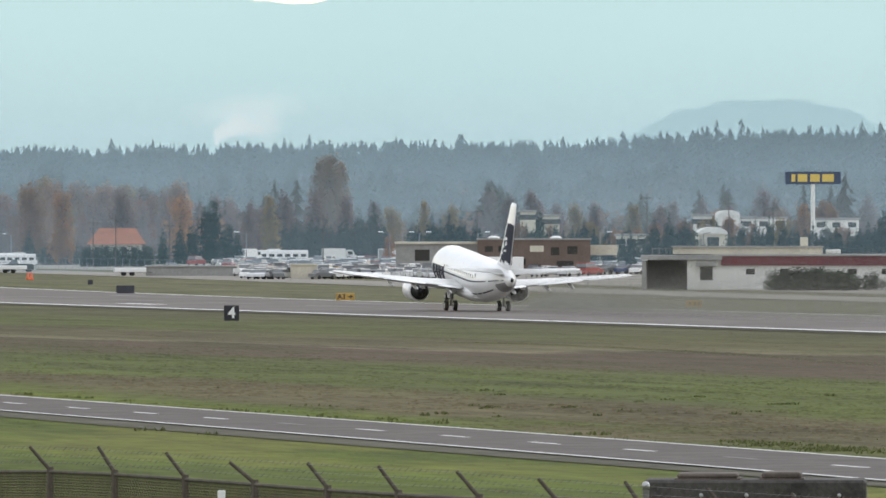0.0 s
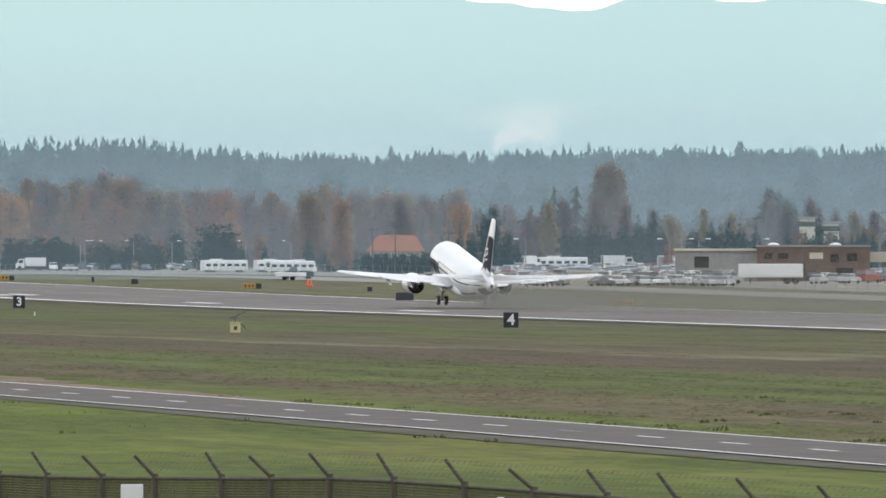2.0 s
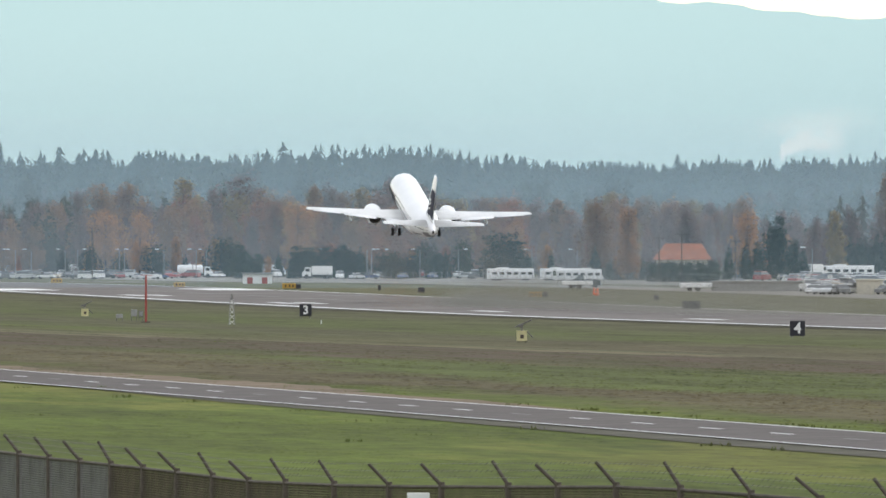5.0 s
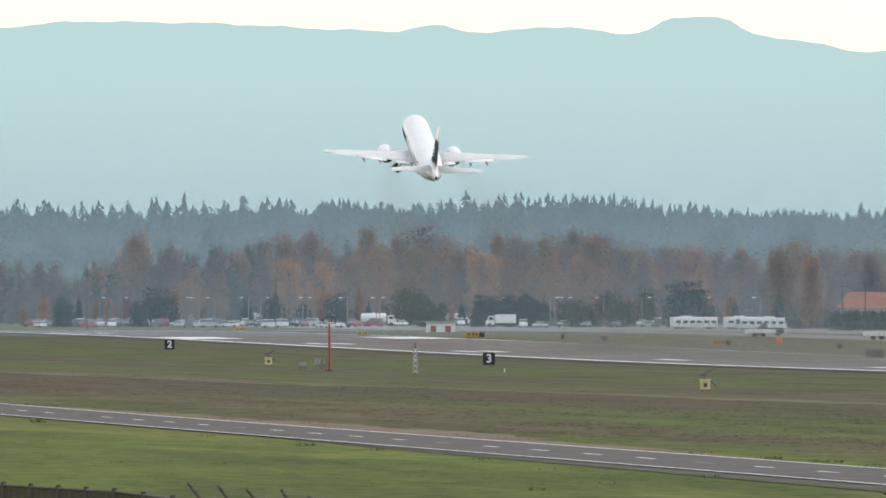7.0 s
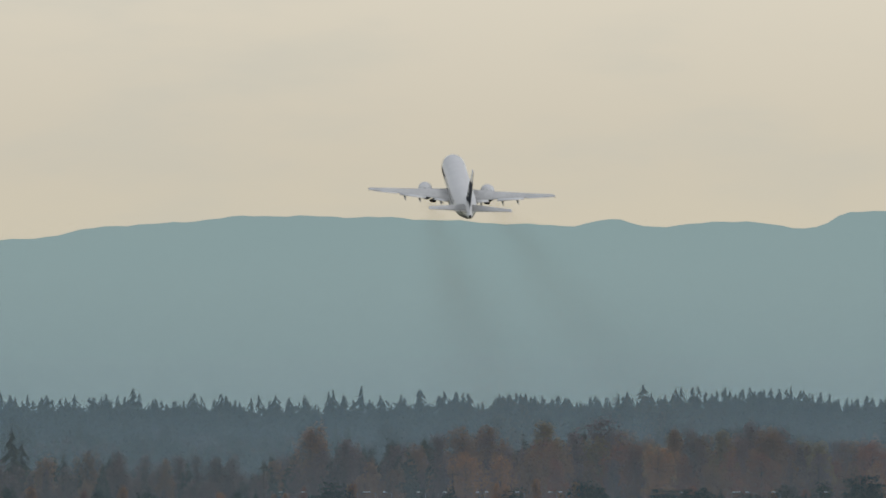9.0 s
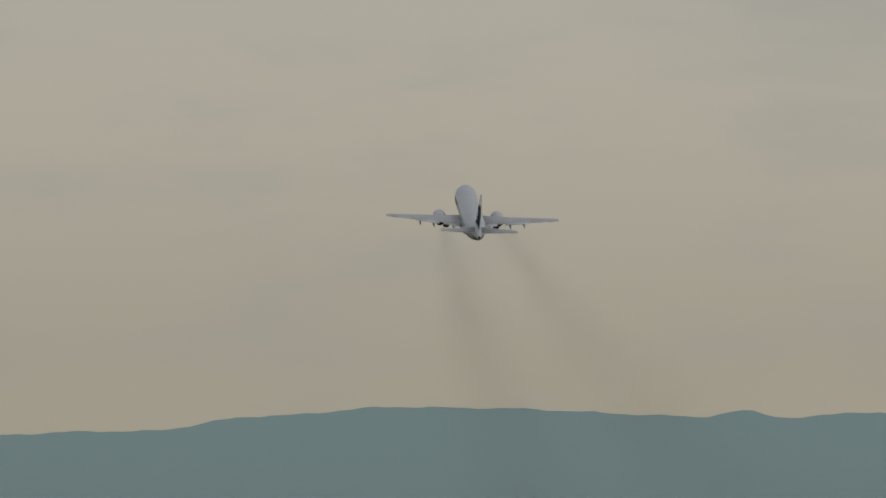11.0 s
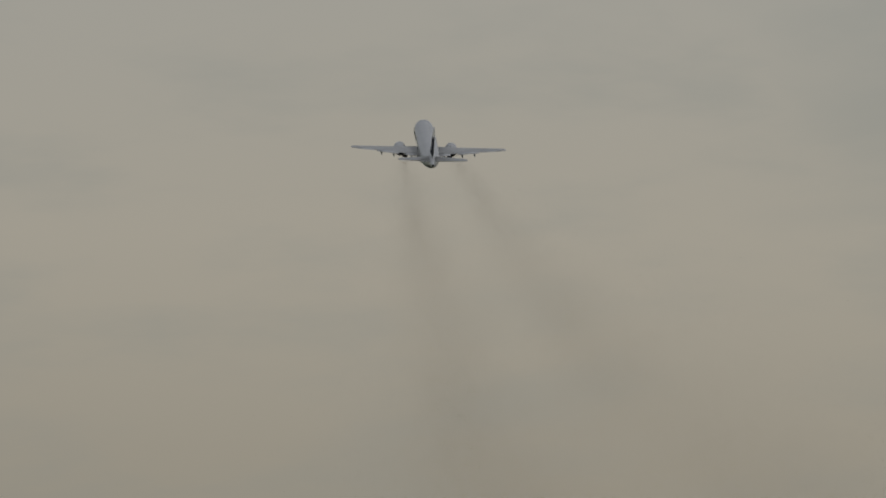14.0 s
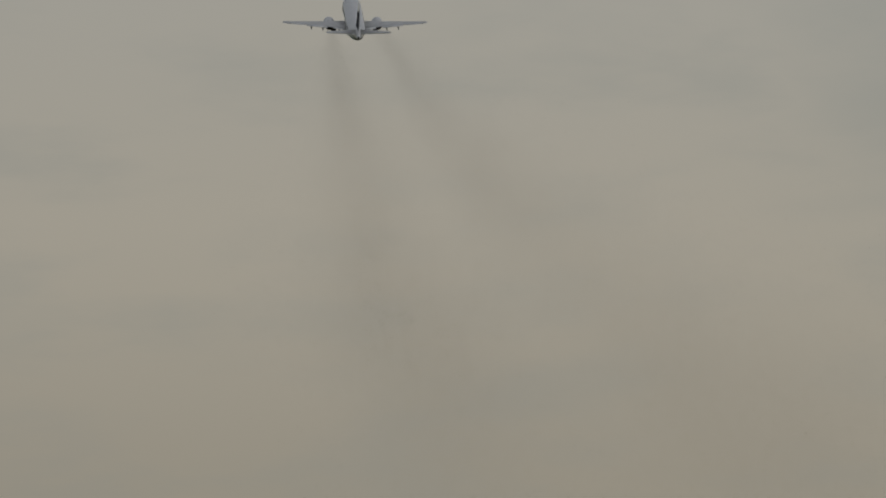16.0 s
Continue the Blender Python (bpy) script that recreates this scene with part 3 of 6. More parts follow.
def build_airliner():
    jet = thing("airliner", pose(0, 0, 0), "white twin-engined jet airliner with dark blue emblem on its fin", "airliner")
    body = part("fuselage", loft(bmesh.new(), fuselage_rings()), WHITE, jet, "glossy white fuselage", smooth=True)
    # belly fairing
    fair = [ring((0, y, z), rx, rz, 20) for y, rx, rz, z in ((6.8, .6, .2, 1.75), (5.2, 1.75, .75, 1.85), (3, 1.98, .95, 1.95), (-1.5, 1.98, .95, 1.95), (-4.2, 1.7, .7, 1.85), (-6.2, .6, .2, 1.75))]
    part("belly_fairing", loft(bmesh.new(), fair), WING_GREY, body, "grey belly fairing", smooth=True)
    # stripes, side lettering blocks, doors, cockpit glazing
    for side in (0, 1):
        def a(deg):
            return radians(180 - deg) if side else radians(deg)
        part("stripe", skin_patch(10.5, -15.8, a(-6), a(-2.2), 0.012, 16, 1), NAVY, body, "narrow dark blue stripe")
        part("stripe", skin_patch(9.0, -12.5, a(-46), a(-41), 0.012, 14, 1), NAVY, body, "narrow dark blue stripe")
        for y0, w in ((13.6, 1.1), (12.3, .5), (11.6, 1.0), (10.4, 1.0), (9.2, .5), (8.5, 1.0)):
            part("side_lettering", skin_patch(y0, y0 - w, a(8), a(-34 if w > .8 else -18), 0.014, 3, 4), NAVY, body, "dark blue block of side lettering")
        part("passenger_door", skin_patch(15.3, 14.5, a(34), a(-22), 0.016, 2, 6), WHITE, body)
        part("service_door", skin_patch(-11.3, -12.0, a(30), a(-20), 0.016, 2, 6), WHITE, body)
        part("cockpit_window", skin_patch(17.2, 16.2, a(62), a(38), 0.012, 3, 4), GLASS_DARK, body)
        w_mesh = None
        for i in range(24):
            y = 12.6 - i * 1.02
            if w_mesh is None:
                w_mesh = mesh_of("window", solid(-0.012, 0.012, -0.12, 0.12, -0.18, 0.18, bevel=0.01), GLASS_DARK)
            if y > -8.5 and not 8 < y < 14:
                s = -1 if side else 1
                rx = float(np.interp(y, [-9, -7, -5], [1.73, 1.85, 1.88]))
                o = part("window", w_mesh, None, body)
                o.matrix_local = pose(s * rx * 0.985, y, 3.36 + 0.38 + (0.2 if y < -7 else 0))
    # tail
    fin = part("tail_fin", loft(bmesh.new(), [foil(-8.6, -15.9, .3, z=5.0, upright=True), foil(-11.2, -16.2, .62, z=5.8, upright=True), foil(-15.6, -18.05, .25, z=11.15, upright=True), foil(-15.95, -18.0, .1, z=11.4, upright=True)]), WHITE, jet, "white tail fin", smooth=True)

    def on_fin(pts, s, lift, mat, name, label):
        """A painted panel on one flank of the fin; points as chord share and height."""
        bm = bmesh.new()
        front, back = [], []
        for c, z in pts:
            k = (z - 5.8) / 5.2
            le, te = -11.2 + k * (-15.55 + 11.2), -16.2 + k * (-18.05 + 16.2)
            th = (.62 + k * (.25 - .62)) * float(np.interp(c, [0, .15, .35, .6, .85, 1], [.05, .48, .5, .36, .15, .06]))
            front.append(bm.verts.new((s * (th + lift), le + c * (te - le), z)))
            back.append(bm.verts.new((s * (th + lift - 0.02), le + c * (te - le), z)))
        bm.faces.new(front)
        bm.faces.new(back[::-1])
        n = len(pts)
        for i in range(n):
            bm.faces.new((front[i], back[i], back[(i + 1) % n], front[(i + 1) % n]))
        bmesh.ops.recalc_face_normals(bm, faces=bm.faces)
        part(name, bm, mat, fin, label)
    for s in (-1, 1):
        c = [.10, .35, .6, .985]
        for c0, c1 in zip(c, c[1:]):          # dark field in three strips that follow the section
            on_fin([(c0, 5.9), (c1, 5.5), (c1, 9.45 - .2 * c1), (c0, 9.45)], s, 0.035, NAVY, "rudder" if c1 > .9 else "emblem_field", "dark blue emblem field")
        for c0, z0, w, h in ((.30, 7.75, .26, .34), (.44, 7.2, .14, .5), (.26, 6.95, .14, .4), (.42, 6.65, .2, .22), (.24, 6.35, .16, .28)):
            on_fin([(c0, z0 + .1 * h), (c0 + .4 * w, z0), (c0 + w, z0 + .25 * h), (c0 + .9 * w, z0 + .8 * h), (c0 + .5 * w, z0 + h), (c0 + .1 * w, z0 + .7 * h)], s, 0.06, WHITE, "emblem_patch", "white emblem patch")
    for s in (-1, 1):
        part("stabiliser", loft(bmesh.new(), [foil(-12.2, -15.9, .42, x=s * .5, z=4.62), foil(-15.9, -17.5, .16, x=s * 6.2, z=5.24), foil(-16.3, -17.5, .06, x=s * 6.4, z=5.26)]), WING_GREY, jet, "pale grey tailplane", smooth=True)
    # tail cone outlet
    part("apu_outlet", loft(bmesh.new(), [ring((0, -16.90, 4.16), .17, .22, 12), ring((0, -17.05, 4.17), .13, .17, 12)]), BLACK, body, "dark exhaust outlet", smooth=True)
    # shade of the upswept underside, painted on as a grey patch
    part("tail_cone_panel", skin_patch(-13.6, -16.9, radians(-158), radians(-22), 0.012, 6, 10), TAIL_SHADE, body, "grey painted shade on the underside of the tail cone")
    # wings
    for s in (-1, 1):
        secs = [foil(5.0, -2.0, .95, x=s * 1.4, z=2.30), foil(3.15, -1.75, .62, x=s * 5.0, z=2.68), foil(0.95, -2.1, .40, x=s * 9.6, z=3.18),
                foil(-1.15, -2.75, .22, x=s * 14.1, z=3.68), foil(-1.6, -2.75, .06, x=s * 14.45, z=3.72)]
        for sec in secs:                          # set at a small angle to the body
            for p in sec:
                p.z -= 0.055 * (p.y + 2.0)
        wing = part("wing", loft(bmesh.new(), secs), WING_GREY, jet, "pale grey wing", smooth=True)
        part("slat", loft(bmesh.new(), [foil(2.95, 2.4, .24, x=s * 5.9, z=2.44), foil(-.85, -1.35, .13, x=s * 13.8, z=3.54)]), WHITE, wing, "extended slat", smooth=True)
        for x0, x1 in ((2.1, 4.2), (5.5, 9.6)):   # flaps let down a little
            k0, k1 = ((x - 1.4) / 12.7 for x in (x0, x1))
            part("flap", loft(bmesh.new(), [foil(-1.25 - .2 * k0, -2.75 - .1 * k0, .20, x=s * x0, z=2.22 + 1.5 * k0), foil(-1.4 - .5 * k1, -2.62 - .35 * k1, .16, x=s * x1, z=2.20 + 1.5 * k1)]), WHITE, wing, "white trailing edge flap lowered a little", smooth=True)
        part("aileron", loft(bmesh.new(), [foil(-1.7, -2.45, .12, x=s * 10.0, z=3.22), foil(-2.15, -2.83, .08, x=s * 13.6, z=3.62)]), WHITE, wing, smooth=True)
        for x, ln in ((6.4, 2.0), (8.7, 1.8), (3.1, 1.6)):
            zz = 2.35 + (x - 1.4) * .108
            part("flap_fairing", loft(bmesh.new(), [ring((s * x, 0.2, zz - .25), .05, .05, 10), ring((s * x, -.9, zz - .42), .17, .2, 10), ring((s * x, -2.2, zz - .55), .16, .2, 10), ring((s * x, -2.3 - ln * .55, zz - .62), .04, .05, 10)]), WING_GREY, wing, smooth=True)
        part("static_wick", rod(bmesh.new(), (s * 14.3, -2.7, 3.7), (s * 14.35, -3.0, 3.7), .02, n=5), BLACK, wing)
        # engine, slung low and close under the wing
        eng = part("engine", loft(bmesh.new(), [ring((s * 4.83, y, z), r, r * k, 24) for y, r, k, z in ((7.45, .86, .94, 1.72), (7.6, .98, .94, 1.72), (7.4, 1.06, .95, 1.74), (6.7, 1.13, .96, 1.77), (5.7, 1.11, .97, 1.78), (4.7, 1.02, 1, 1.77), (4.05, .93, 1, 1.76), (4.1, .87, 1, 1.76))]), WHITE, jet, "white engine nacelle", smooth=True)
        eng.location = (0, 0, -0.2)
        part("core_cowl", loft(bmesh.new(), [ring((s * 4.83, y, 1.76), r, r, 20) for y, r in ((4.15, .87), (4.03, .86), (3.95, .66), (3.1, .48), (2.9, .40))]), BLACK, eng, "sooty dark core cowl", smooth=True)
        part("exhaust_plug", loft(bmesh.new(), [ring((s * 4.83, y, 1.80), r, r, 16) for y, r in ((3.3, .26), (2.7, .16), (2.3, .04))]), BLACK, eng, "dark exhaust plug", smooth=True)
        part("intake", loft(bmesh.new(), [ring((s * 4.83, 7.52, 1.72), .84, .80, 24), ring((s * 4.83, 7.46, 1.72), .3, .3, 24)]), BLACK, eng, "dark fan intake", smooth=True)
        part("pylon", loft(bmesh.new(), [[Vector((s * 4.83 + w * sx, y, z)) for sx, y, z in ((-1, 6.6, 2.78), (1, 6.6, 2.78), (1, 2.2, zb), (-1, 2.2, zb))] for w, zb in ((.16, 2.1), (.14, 2.7))]), WHITE, eng)
    # landing gear, each leg folding about its hinge
    legs = []
    for name, x, y, z, r, half in (("main_gear", -2.55, 0, 2.15, .51, .43), ("main_gear", 2.55, 0, 2.15, .51, .43), ("nose_gear", 0, 14.27, 1.7, .34, .22)):
        leg = part(name, rod(bmesh.new(), (0, 0, 0), (0, 0, r - z), .11 if r > .4 else .08, n=10), STEEL, jet, "steel landing gear leg", smooth=True)
        leg.location = (x, y, z)
        part("torque_link", rod(bmesh.new(), (0, -.16, (r - z) * .45), (0, -.06, (r - z) * .95), .05, n=6), STEEL, leg)
        part("side_brace", rod(bmesh.new(), (0, 0, (r - z) * .55), (-.9 if x > 0 else .9, 0, .05) if r > .4 else (0, -.8, .05), .05, n=6), STEEL, leg)
        part("axle", rod(bmesh.new(), (-half, 0, r - z), (half, 0, r - z), .07, n=8), STEEL, leg)
        for s in (-1, 1):
            cx = s * half
            tyre = part("tyre", loft(bmesh.new(), [ring((cx + dx, 0, r - z), rr, rr, 20, "x") for dx, rr in ((-.17, r * .62), (-.17, r * .88), (-.11, r), (.11, r), (.17, r * .88), (.17, r * .62))]), RUBBER, leg, "black rubber tyre", smooth=True)
            part("rim", loft(bmesh.new(), [ring((cx + dx, 0, r - z), r * .55, r * .55, 14, "x") for dx in (-.175, .175)]), STEEL, tyre, "metal wheel rim")
        if r > .4:
            part("gear_door", solid(-.04, .04, -.5, .5, (r - z) * .55, -.15, bevel=.02, m=pose(-.22 if x < 0 else .22, 0, 0)), WHITE, leg, "white gear door")
        legs.append((leg, (x, y, z)))
    return jet, legs


JET, LEGS = build_airliner()


# smoke and steam: drifts of fine specks, dense near the middle
def specks(name, mat, centres, size):
    corner = np.array(((1, -.6, .2), (-.5, 1, -.7), (-.6, -.5, 1)), float)
    n = len(centres)
    flip = np.sign(np.random.RandomState(1).rand(n, 1, 3) - 0.5)
    v = (centres[:, None, :] + corner[None] * flip * size[:, None, None]).reshape(-1, 3)
    f = np.arange(n * 3).reshape(-1, 3)
    me = bpy.data.meshes.new(name)
    me.from_pydata(v.tolist(), [], f.tolist())
    me.materials.append(mat)
    return me


def build_smoke():
    trail = thing("smoke_trail", pose(0, 0, 0), "two faint brown trails of engine smoke behind the airliner", "smoke", kind="stuff")
    soot = material("soot_specks", (0.28, 0.195, 0.135), 1.0, spec=0.0)
    rnd = np.random.RandomState(5)
    for s in (-1, 1):
        n = 150000
        d = 1 + 560 * rnd.rand(n) ** 0.75
        r = 0.55 + 0.036 * d ** 0.92
        billow = 1 + 0.35 * np.sin(d / 17 + s) * np.sin(d / 41)
        side = -0.101 * d + 3.0 * (1 - np.exp(-d / 60)) if s < 0 else -0.022 * d
        x = s * 4.83 + side + 0.00010 * d * d + 0.006 * d * np.sin(d / 70 + s)
        z = 1.8 + 0.006 * d * np.sin(d / 50 + 2 * s)
        c = np.stack((x + r * billow * rnd.randn(n) * 0.8, -d, z + r * rnd.randn(n) * 0.9), 1)
        part("smoke_plume", specks("smoke_plume", soot, c, 0.0155 * (0.7 + 0.6 * rnd.rand(n)) * (1 + d / 560)), soot, trail)
    return trail


SMOKE = build_smoke()


def build_exhaust_haze(label, near, far, count, size, tall):
    """Hot hazy exhaust and dust blown back low over the runway, from near to far metres behind its front."""
    haze = thing("exhaust_haze", pose(0, 0, 0), label, "haze", kind="stuff")
    dust = material("exhaust_dust", (0.32, 0.32, 0.29), 1.0, spec=0.0)
    rnd = np.random.RandomState(21)
    d = near + (far - near) * rnd.rand(count) ** 1.35
    swell = 0.28 + np.minimum(1.05, (d - near) / 75)
    puff = 1 + 0.35 * np.sin(d / 13.0) + 0.2 * np.sin(d / 5.3 + 1)
    c = np.stack((1.5 + 7.0 * swell * rnd.randn(count) * 0.8, -d, 0.1 + tall * swell * puff * np.abs(rnd.randn(count))), 1)
    part("haze_specks", specks("haze_specks", dust, c, size * (0.7 + 0.6 * rnd.rand(count))), dust, haze)
    return haze


HAZE = build_exhaust_haze("dense grey-brown exhaust haze blown low behind the airliner", 16, 290, 560000, 0.0138, 2.0)
OLD_HAZE = build_exhaust_haze("thin lingering exhaust haze drifting low along the runway", 0, 420, 150000, 0.0130, 2.2)


# ---------------------------------------------------------------- distance: range, butte, mist, far woods
def strip_mesh(u0, u1, n, d, height, foot=-8.0, depth=0.0):
    """A long ridge seen across the plain; height(u) gives its crest."""
    bm = bmesh.new()
    rows = []
    for i in range(n + 1):
        u = u0 + (u1 - u0) * i / n
        top = height(u)
        x, y = spot(u, d)
        x2, y2 = spot(u, d + depth)
        pts = [(x, y, foot), (x, y, foot + (top - foot) * 0.55), (x, y, foot + (top - foot) * 0.9), (x2, y2, top), (x2, y2, foot)] if depth else [(x, y, foot), (x, y, (top + foot) / 2), (x, y, top)]
        rows.append([bm.verts.new(p) for p in pts])
    for a, b in zip(rows, rows[1:]):
        for j in range(len(a) - 1):
            bm.faces.new((a[j], b[j], b[j + 1], a[j + 1]))
    return bm


def crest(u):
    v = -54
    v += 32 * (1 - ease(-2000, -1280, u))
    for c, h, w in ((-1190, 19, 150), (-960, 16, 150), (-556, 14, 50), (-366, 11, 60), (-290, 5, 50), (-720, 5, 90), (-180, -2, 60), (-1440, 6, 80), (-1600, -8, 90), (-830, 3, 70), (90, -8, 70), (195, -9, 40), (270, 5, 60), (305, 6, 40), (402, 6, 28), (520, -10, 60), (650, 20, 50), (725, 11, 40), (800, 6, 70), (950, 16, 90), (1250, 4, 200)):
        v -= h * math.exp(-((u - c) / w) ** 2)
    v -= 30 * math.exp(-((u + 94) / 78) ** 4)
    v += 52 * ease(0, 400, u)
    v += 1.3 * math.sin(u / 21.0) + 0.9 * math.sin(u / 9.0 + 2)
    return level(v, 4940)


# pale haze put into the glow of the butte and its trees
BUTTE_GLOW = glow_material("far_butte_glow", (0.53, 0.72, 0.73), (0.42, 0.60, 0.63), 60.0)


def build_distance():
    # glowing strip; its pale blue stands for the haze before the range
    tagged(part("mountain_range", strip_mesh(-7000, 6000, 640, 4880, crest, depth=60), glow_material("far_mountain_glow", (0.67, 0.86, 0.85), (0.57, 0.785, 0.795), 95.0), smooth=True),
           "long mountain range glowing in a painted pale blue haze", "mountains", kind="structure")
    # wooded butte, its mist put into the glowing colour
    tagged(part("butte", strip_mesh(1040, 1900, 90, 4790, lambda u: level(butte_top(u) + 7, 4790), foot=0, depth=60), BUTTE_GLOW, smooth=True),
           "rounded wooded butte, its haze put into a glowing colour", "hill", kind="structure")
    # upright tinted sheets added at several distances to stand in for haze
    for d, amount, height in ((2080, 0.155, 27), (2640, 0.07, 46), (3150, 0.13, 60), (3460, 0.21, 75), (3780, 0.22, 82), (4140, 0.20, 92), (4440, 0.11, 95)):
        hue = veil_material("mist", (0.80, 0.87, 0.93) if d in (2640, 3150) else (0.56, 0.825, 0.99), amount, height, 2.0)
        tagged(part("haze_layer", strip_mesh(-4200, 4200, 60, d, lambda u: height + 1.0, foot=-4), hue), "upright tinted sheet standing in for thin bluish haze", "haze", kind="structure")


def far_woods(name, rnd, place, count, mat, label, kinds=(0.8, 0.2)):
    """A wood of small firs and round trees as one mesh."""
    vs, fs, cs = [], [], []
    for _ in range(count):
        x, y, z, h = place(rnd)
        turn = rnd.random() * 6.28
        if rnd.random() < kinds[0]:              # a fir: drooping sprays in a ragged spire
            wide, lean, bare = h * rnd.uniform(0.24, 0.42), rnd.uniform(-.015, .015) * h, rnd.uniform(.05, .2)
            for i in range(38):
                f = bare + (1 - bare) * (i / 37.0) ** 0.9
                r = wide * (1.02 - f) ** 0.85 * rnd.uniform(.5, 1.25)
                a = turn + i * 2.4
                c, s = math.cos(a), math.sin(a)
                b, w, zz = len(vs), r * .5, z + h * f
                vs.extend(((x + r * c - w * s, y + r * s + w * c, zz - h * .05), (x + r * c + w * s, y + r * s - w * c, zz - h * rnd.uniform(.02, .07)), (x + lean * f - .2 * r * c, y - .2 * r * s, min(z + h, zz + h * rnd.uniform(.05, .1)))))
                fs.append((b, b + 1, b + 2))
        else:                                    # a broadleaf tree: sprays through a rounded crown
            h *= .78
            wide = h * rnd.uniform(.22, .38)
            for i in range(56):
                a, e = rnd.random() * 6.28, math.acos(rnd.uniform(-1, 1))
                q = .92 * rnd.random() ** .4
                cx, cy, cz = x + wide * q * math.sin(e) * math.cos(a), y + wide * q * math.sin(e) * math.sin(a), z + h * (.56 + .42 * q * math.cos(e))
                b, r = len(vs), h * rnd.uniform(.07, .13)
                vs.extend((cx + r * rnd.uniform(-1, 1), cy + r * rnd.uniform(-1, 1), cz + r * rnd.uniform(-1, 1)) for _ in range(3))
                fs.append((b, b + 1, b + 2))
        b = len(vs)
        t = h * 0.012
        vs.extend(((x - t, y, z - 1), (x + t, y, z - 1), (x, y + t, z - 1), (x, y, z + h * .5)))
        fs.extend(((b, b + 1, b + 3), (b + 1, b + 2, b + 3), (b + 2, b, b + 3)))
        cs.extend([(x, y, z + h * .3, h)] * (len(vs) - len(cs)))
    mid = np.array(cs)
    out = (np.array(vs) - mid[:, :3]) / mid[:, 3:] * np.array((3.2, 3.2, 1.3)) + np.array((0, 0, .25))
    me = crown_mesh(name, vs, fs, out, mat)
    tagged(part(name, me, mat), label, "woods", kind="stuff")


def hill_place(d0, d1, h0, h1, u0=-2300, u1=2100):
    def put(rnd):
        d = math.sqrt(rnd.uniform(d0 * d0, d1 * d1))
        u = rnd.uniform(u0, u1)
        x, y = spot(u, d)
        taller = (.9 * ease(1000, 1120, u) + .8 * ease(-440, -370, u) * (1 - ease(-250, -200, u)) ) if d0 > 4200 else 0.0
        n = .22 * noise.noise(Vector((x * .012, y * .006, 3.1))) + .16 * noise.noise(Vector((x * .05, y * .012, 8.3)))
        return x, y, ground(x, y), (rnd.uniform(h0, h1) + taller + (2.4 if rnd.random() < .04 else 0)) * (1 + n)
    return put


def stand_place(rnd_s, count, d0, d1, h0, h1, u0=-2200, u1=2000):
    """Trees in close stands on the slope, with clearings between them."""
    stands = [(rnd_s.uniform(u0, u1), rnd_s.uniform(d0, d1), rnd_s.uniform(14, 48), rnd_s.uniform(h0, h1)) for _ in range(count)]

    def put(rnd):
        u, d, wide, h = rnd.choice(stands)
        x, y = spot(u + rnd.gauss(0, wide * .5), d + rnd.gauss(0, 14))
        return x, y, ground(x, y), h * rnd.uniform(.72, 1.08)
    return put


def butte_top(u):
    """The butte's crown line: a long shoulder, a flat top and a steep far end."""
    return 256 - 50 * ease(1075, 1215, u) - 22 * ease(1180, 1310, u) + 16 * ease(1400, 1510, u) + 62 * ease(1490, 1620, u)


def butte_place(rnd):
    u = rnd.uniform(1085, 1640)
    x, y = spot(u, 4782)
    return x, y, level(butte_top(u), 4782) - 6.5 * rnd.random() ** 2 - 1.2, rnd.uniform(1.6, 4.2)


build_distance()
rnd_w = random.Random(11)
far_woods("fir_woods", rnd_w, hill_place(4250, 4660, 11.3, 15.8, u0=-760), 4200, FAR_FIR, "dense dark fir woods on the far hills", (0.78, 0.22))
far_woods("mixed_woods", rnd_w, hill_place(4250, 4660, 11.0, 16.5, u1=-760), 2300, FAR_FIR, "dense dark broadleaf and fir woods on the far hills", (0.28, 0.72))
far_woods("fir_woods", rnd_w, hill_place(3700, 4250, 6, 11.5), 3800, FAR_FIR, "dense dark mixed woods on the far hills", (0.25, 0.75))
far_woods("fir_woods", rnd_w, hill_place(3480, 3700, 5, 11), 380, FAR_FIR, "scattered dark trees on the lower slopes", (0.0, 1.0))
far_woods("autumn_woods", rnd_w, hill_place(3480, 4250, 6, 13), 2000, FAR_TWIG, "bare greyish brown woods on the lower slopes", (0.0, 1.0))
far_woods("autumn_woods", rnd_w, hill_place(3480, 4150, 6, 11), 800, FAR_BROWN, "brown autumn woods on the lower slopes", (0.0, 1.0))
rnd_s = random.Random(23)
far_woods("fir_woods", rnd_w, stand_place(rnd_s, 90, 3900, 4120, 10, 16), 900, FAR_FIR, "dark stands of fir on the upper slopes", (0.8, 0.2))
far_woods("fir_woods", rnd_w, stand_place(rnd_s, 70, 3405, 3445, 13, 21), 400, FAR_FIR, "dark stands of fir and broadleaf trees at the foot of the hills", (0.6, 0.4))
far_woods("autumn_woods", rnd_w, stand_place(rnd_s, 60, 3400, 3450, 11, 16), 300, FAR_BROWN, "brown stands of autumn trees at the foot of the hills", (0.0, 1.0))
far_woods("fir_woods", rnd_w, butte_place, 2200, BUTTE_GLOW, "woods on the butte, their pale haze put into a glow", (0.3, 0.7))


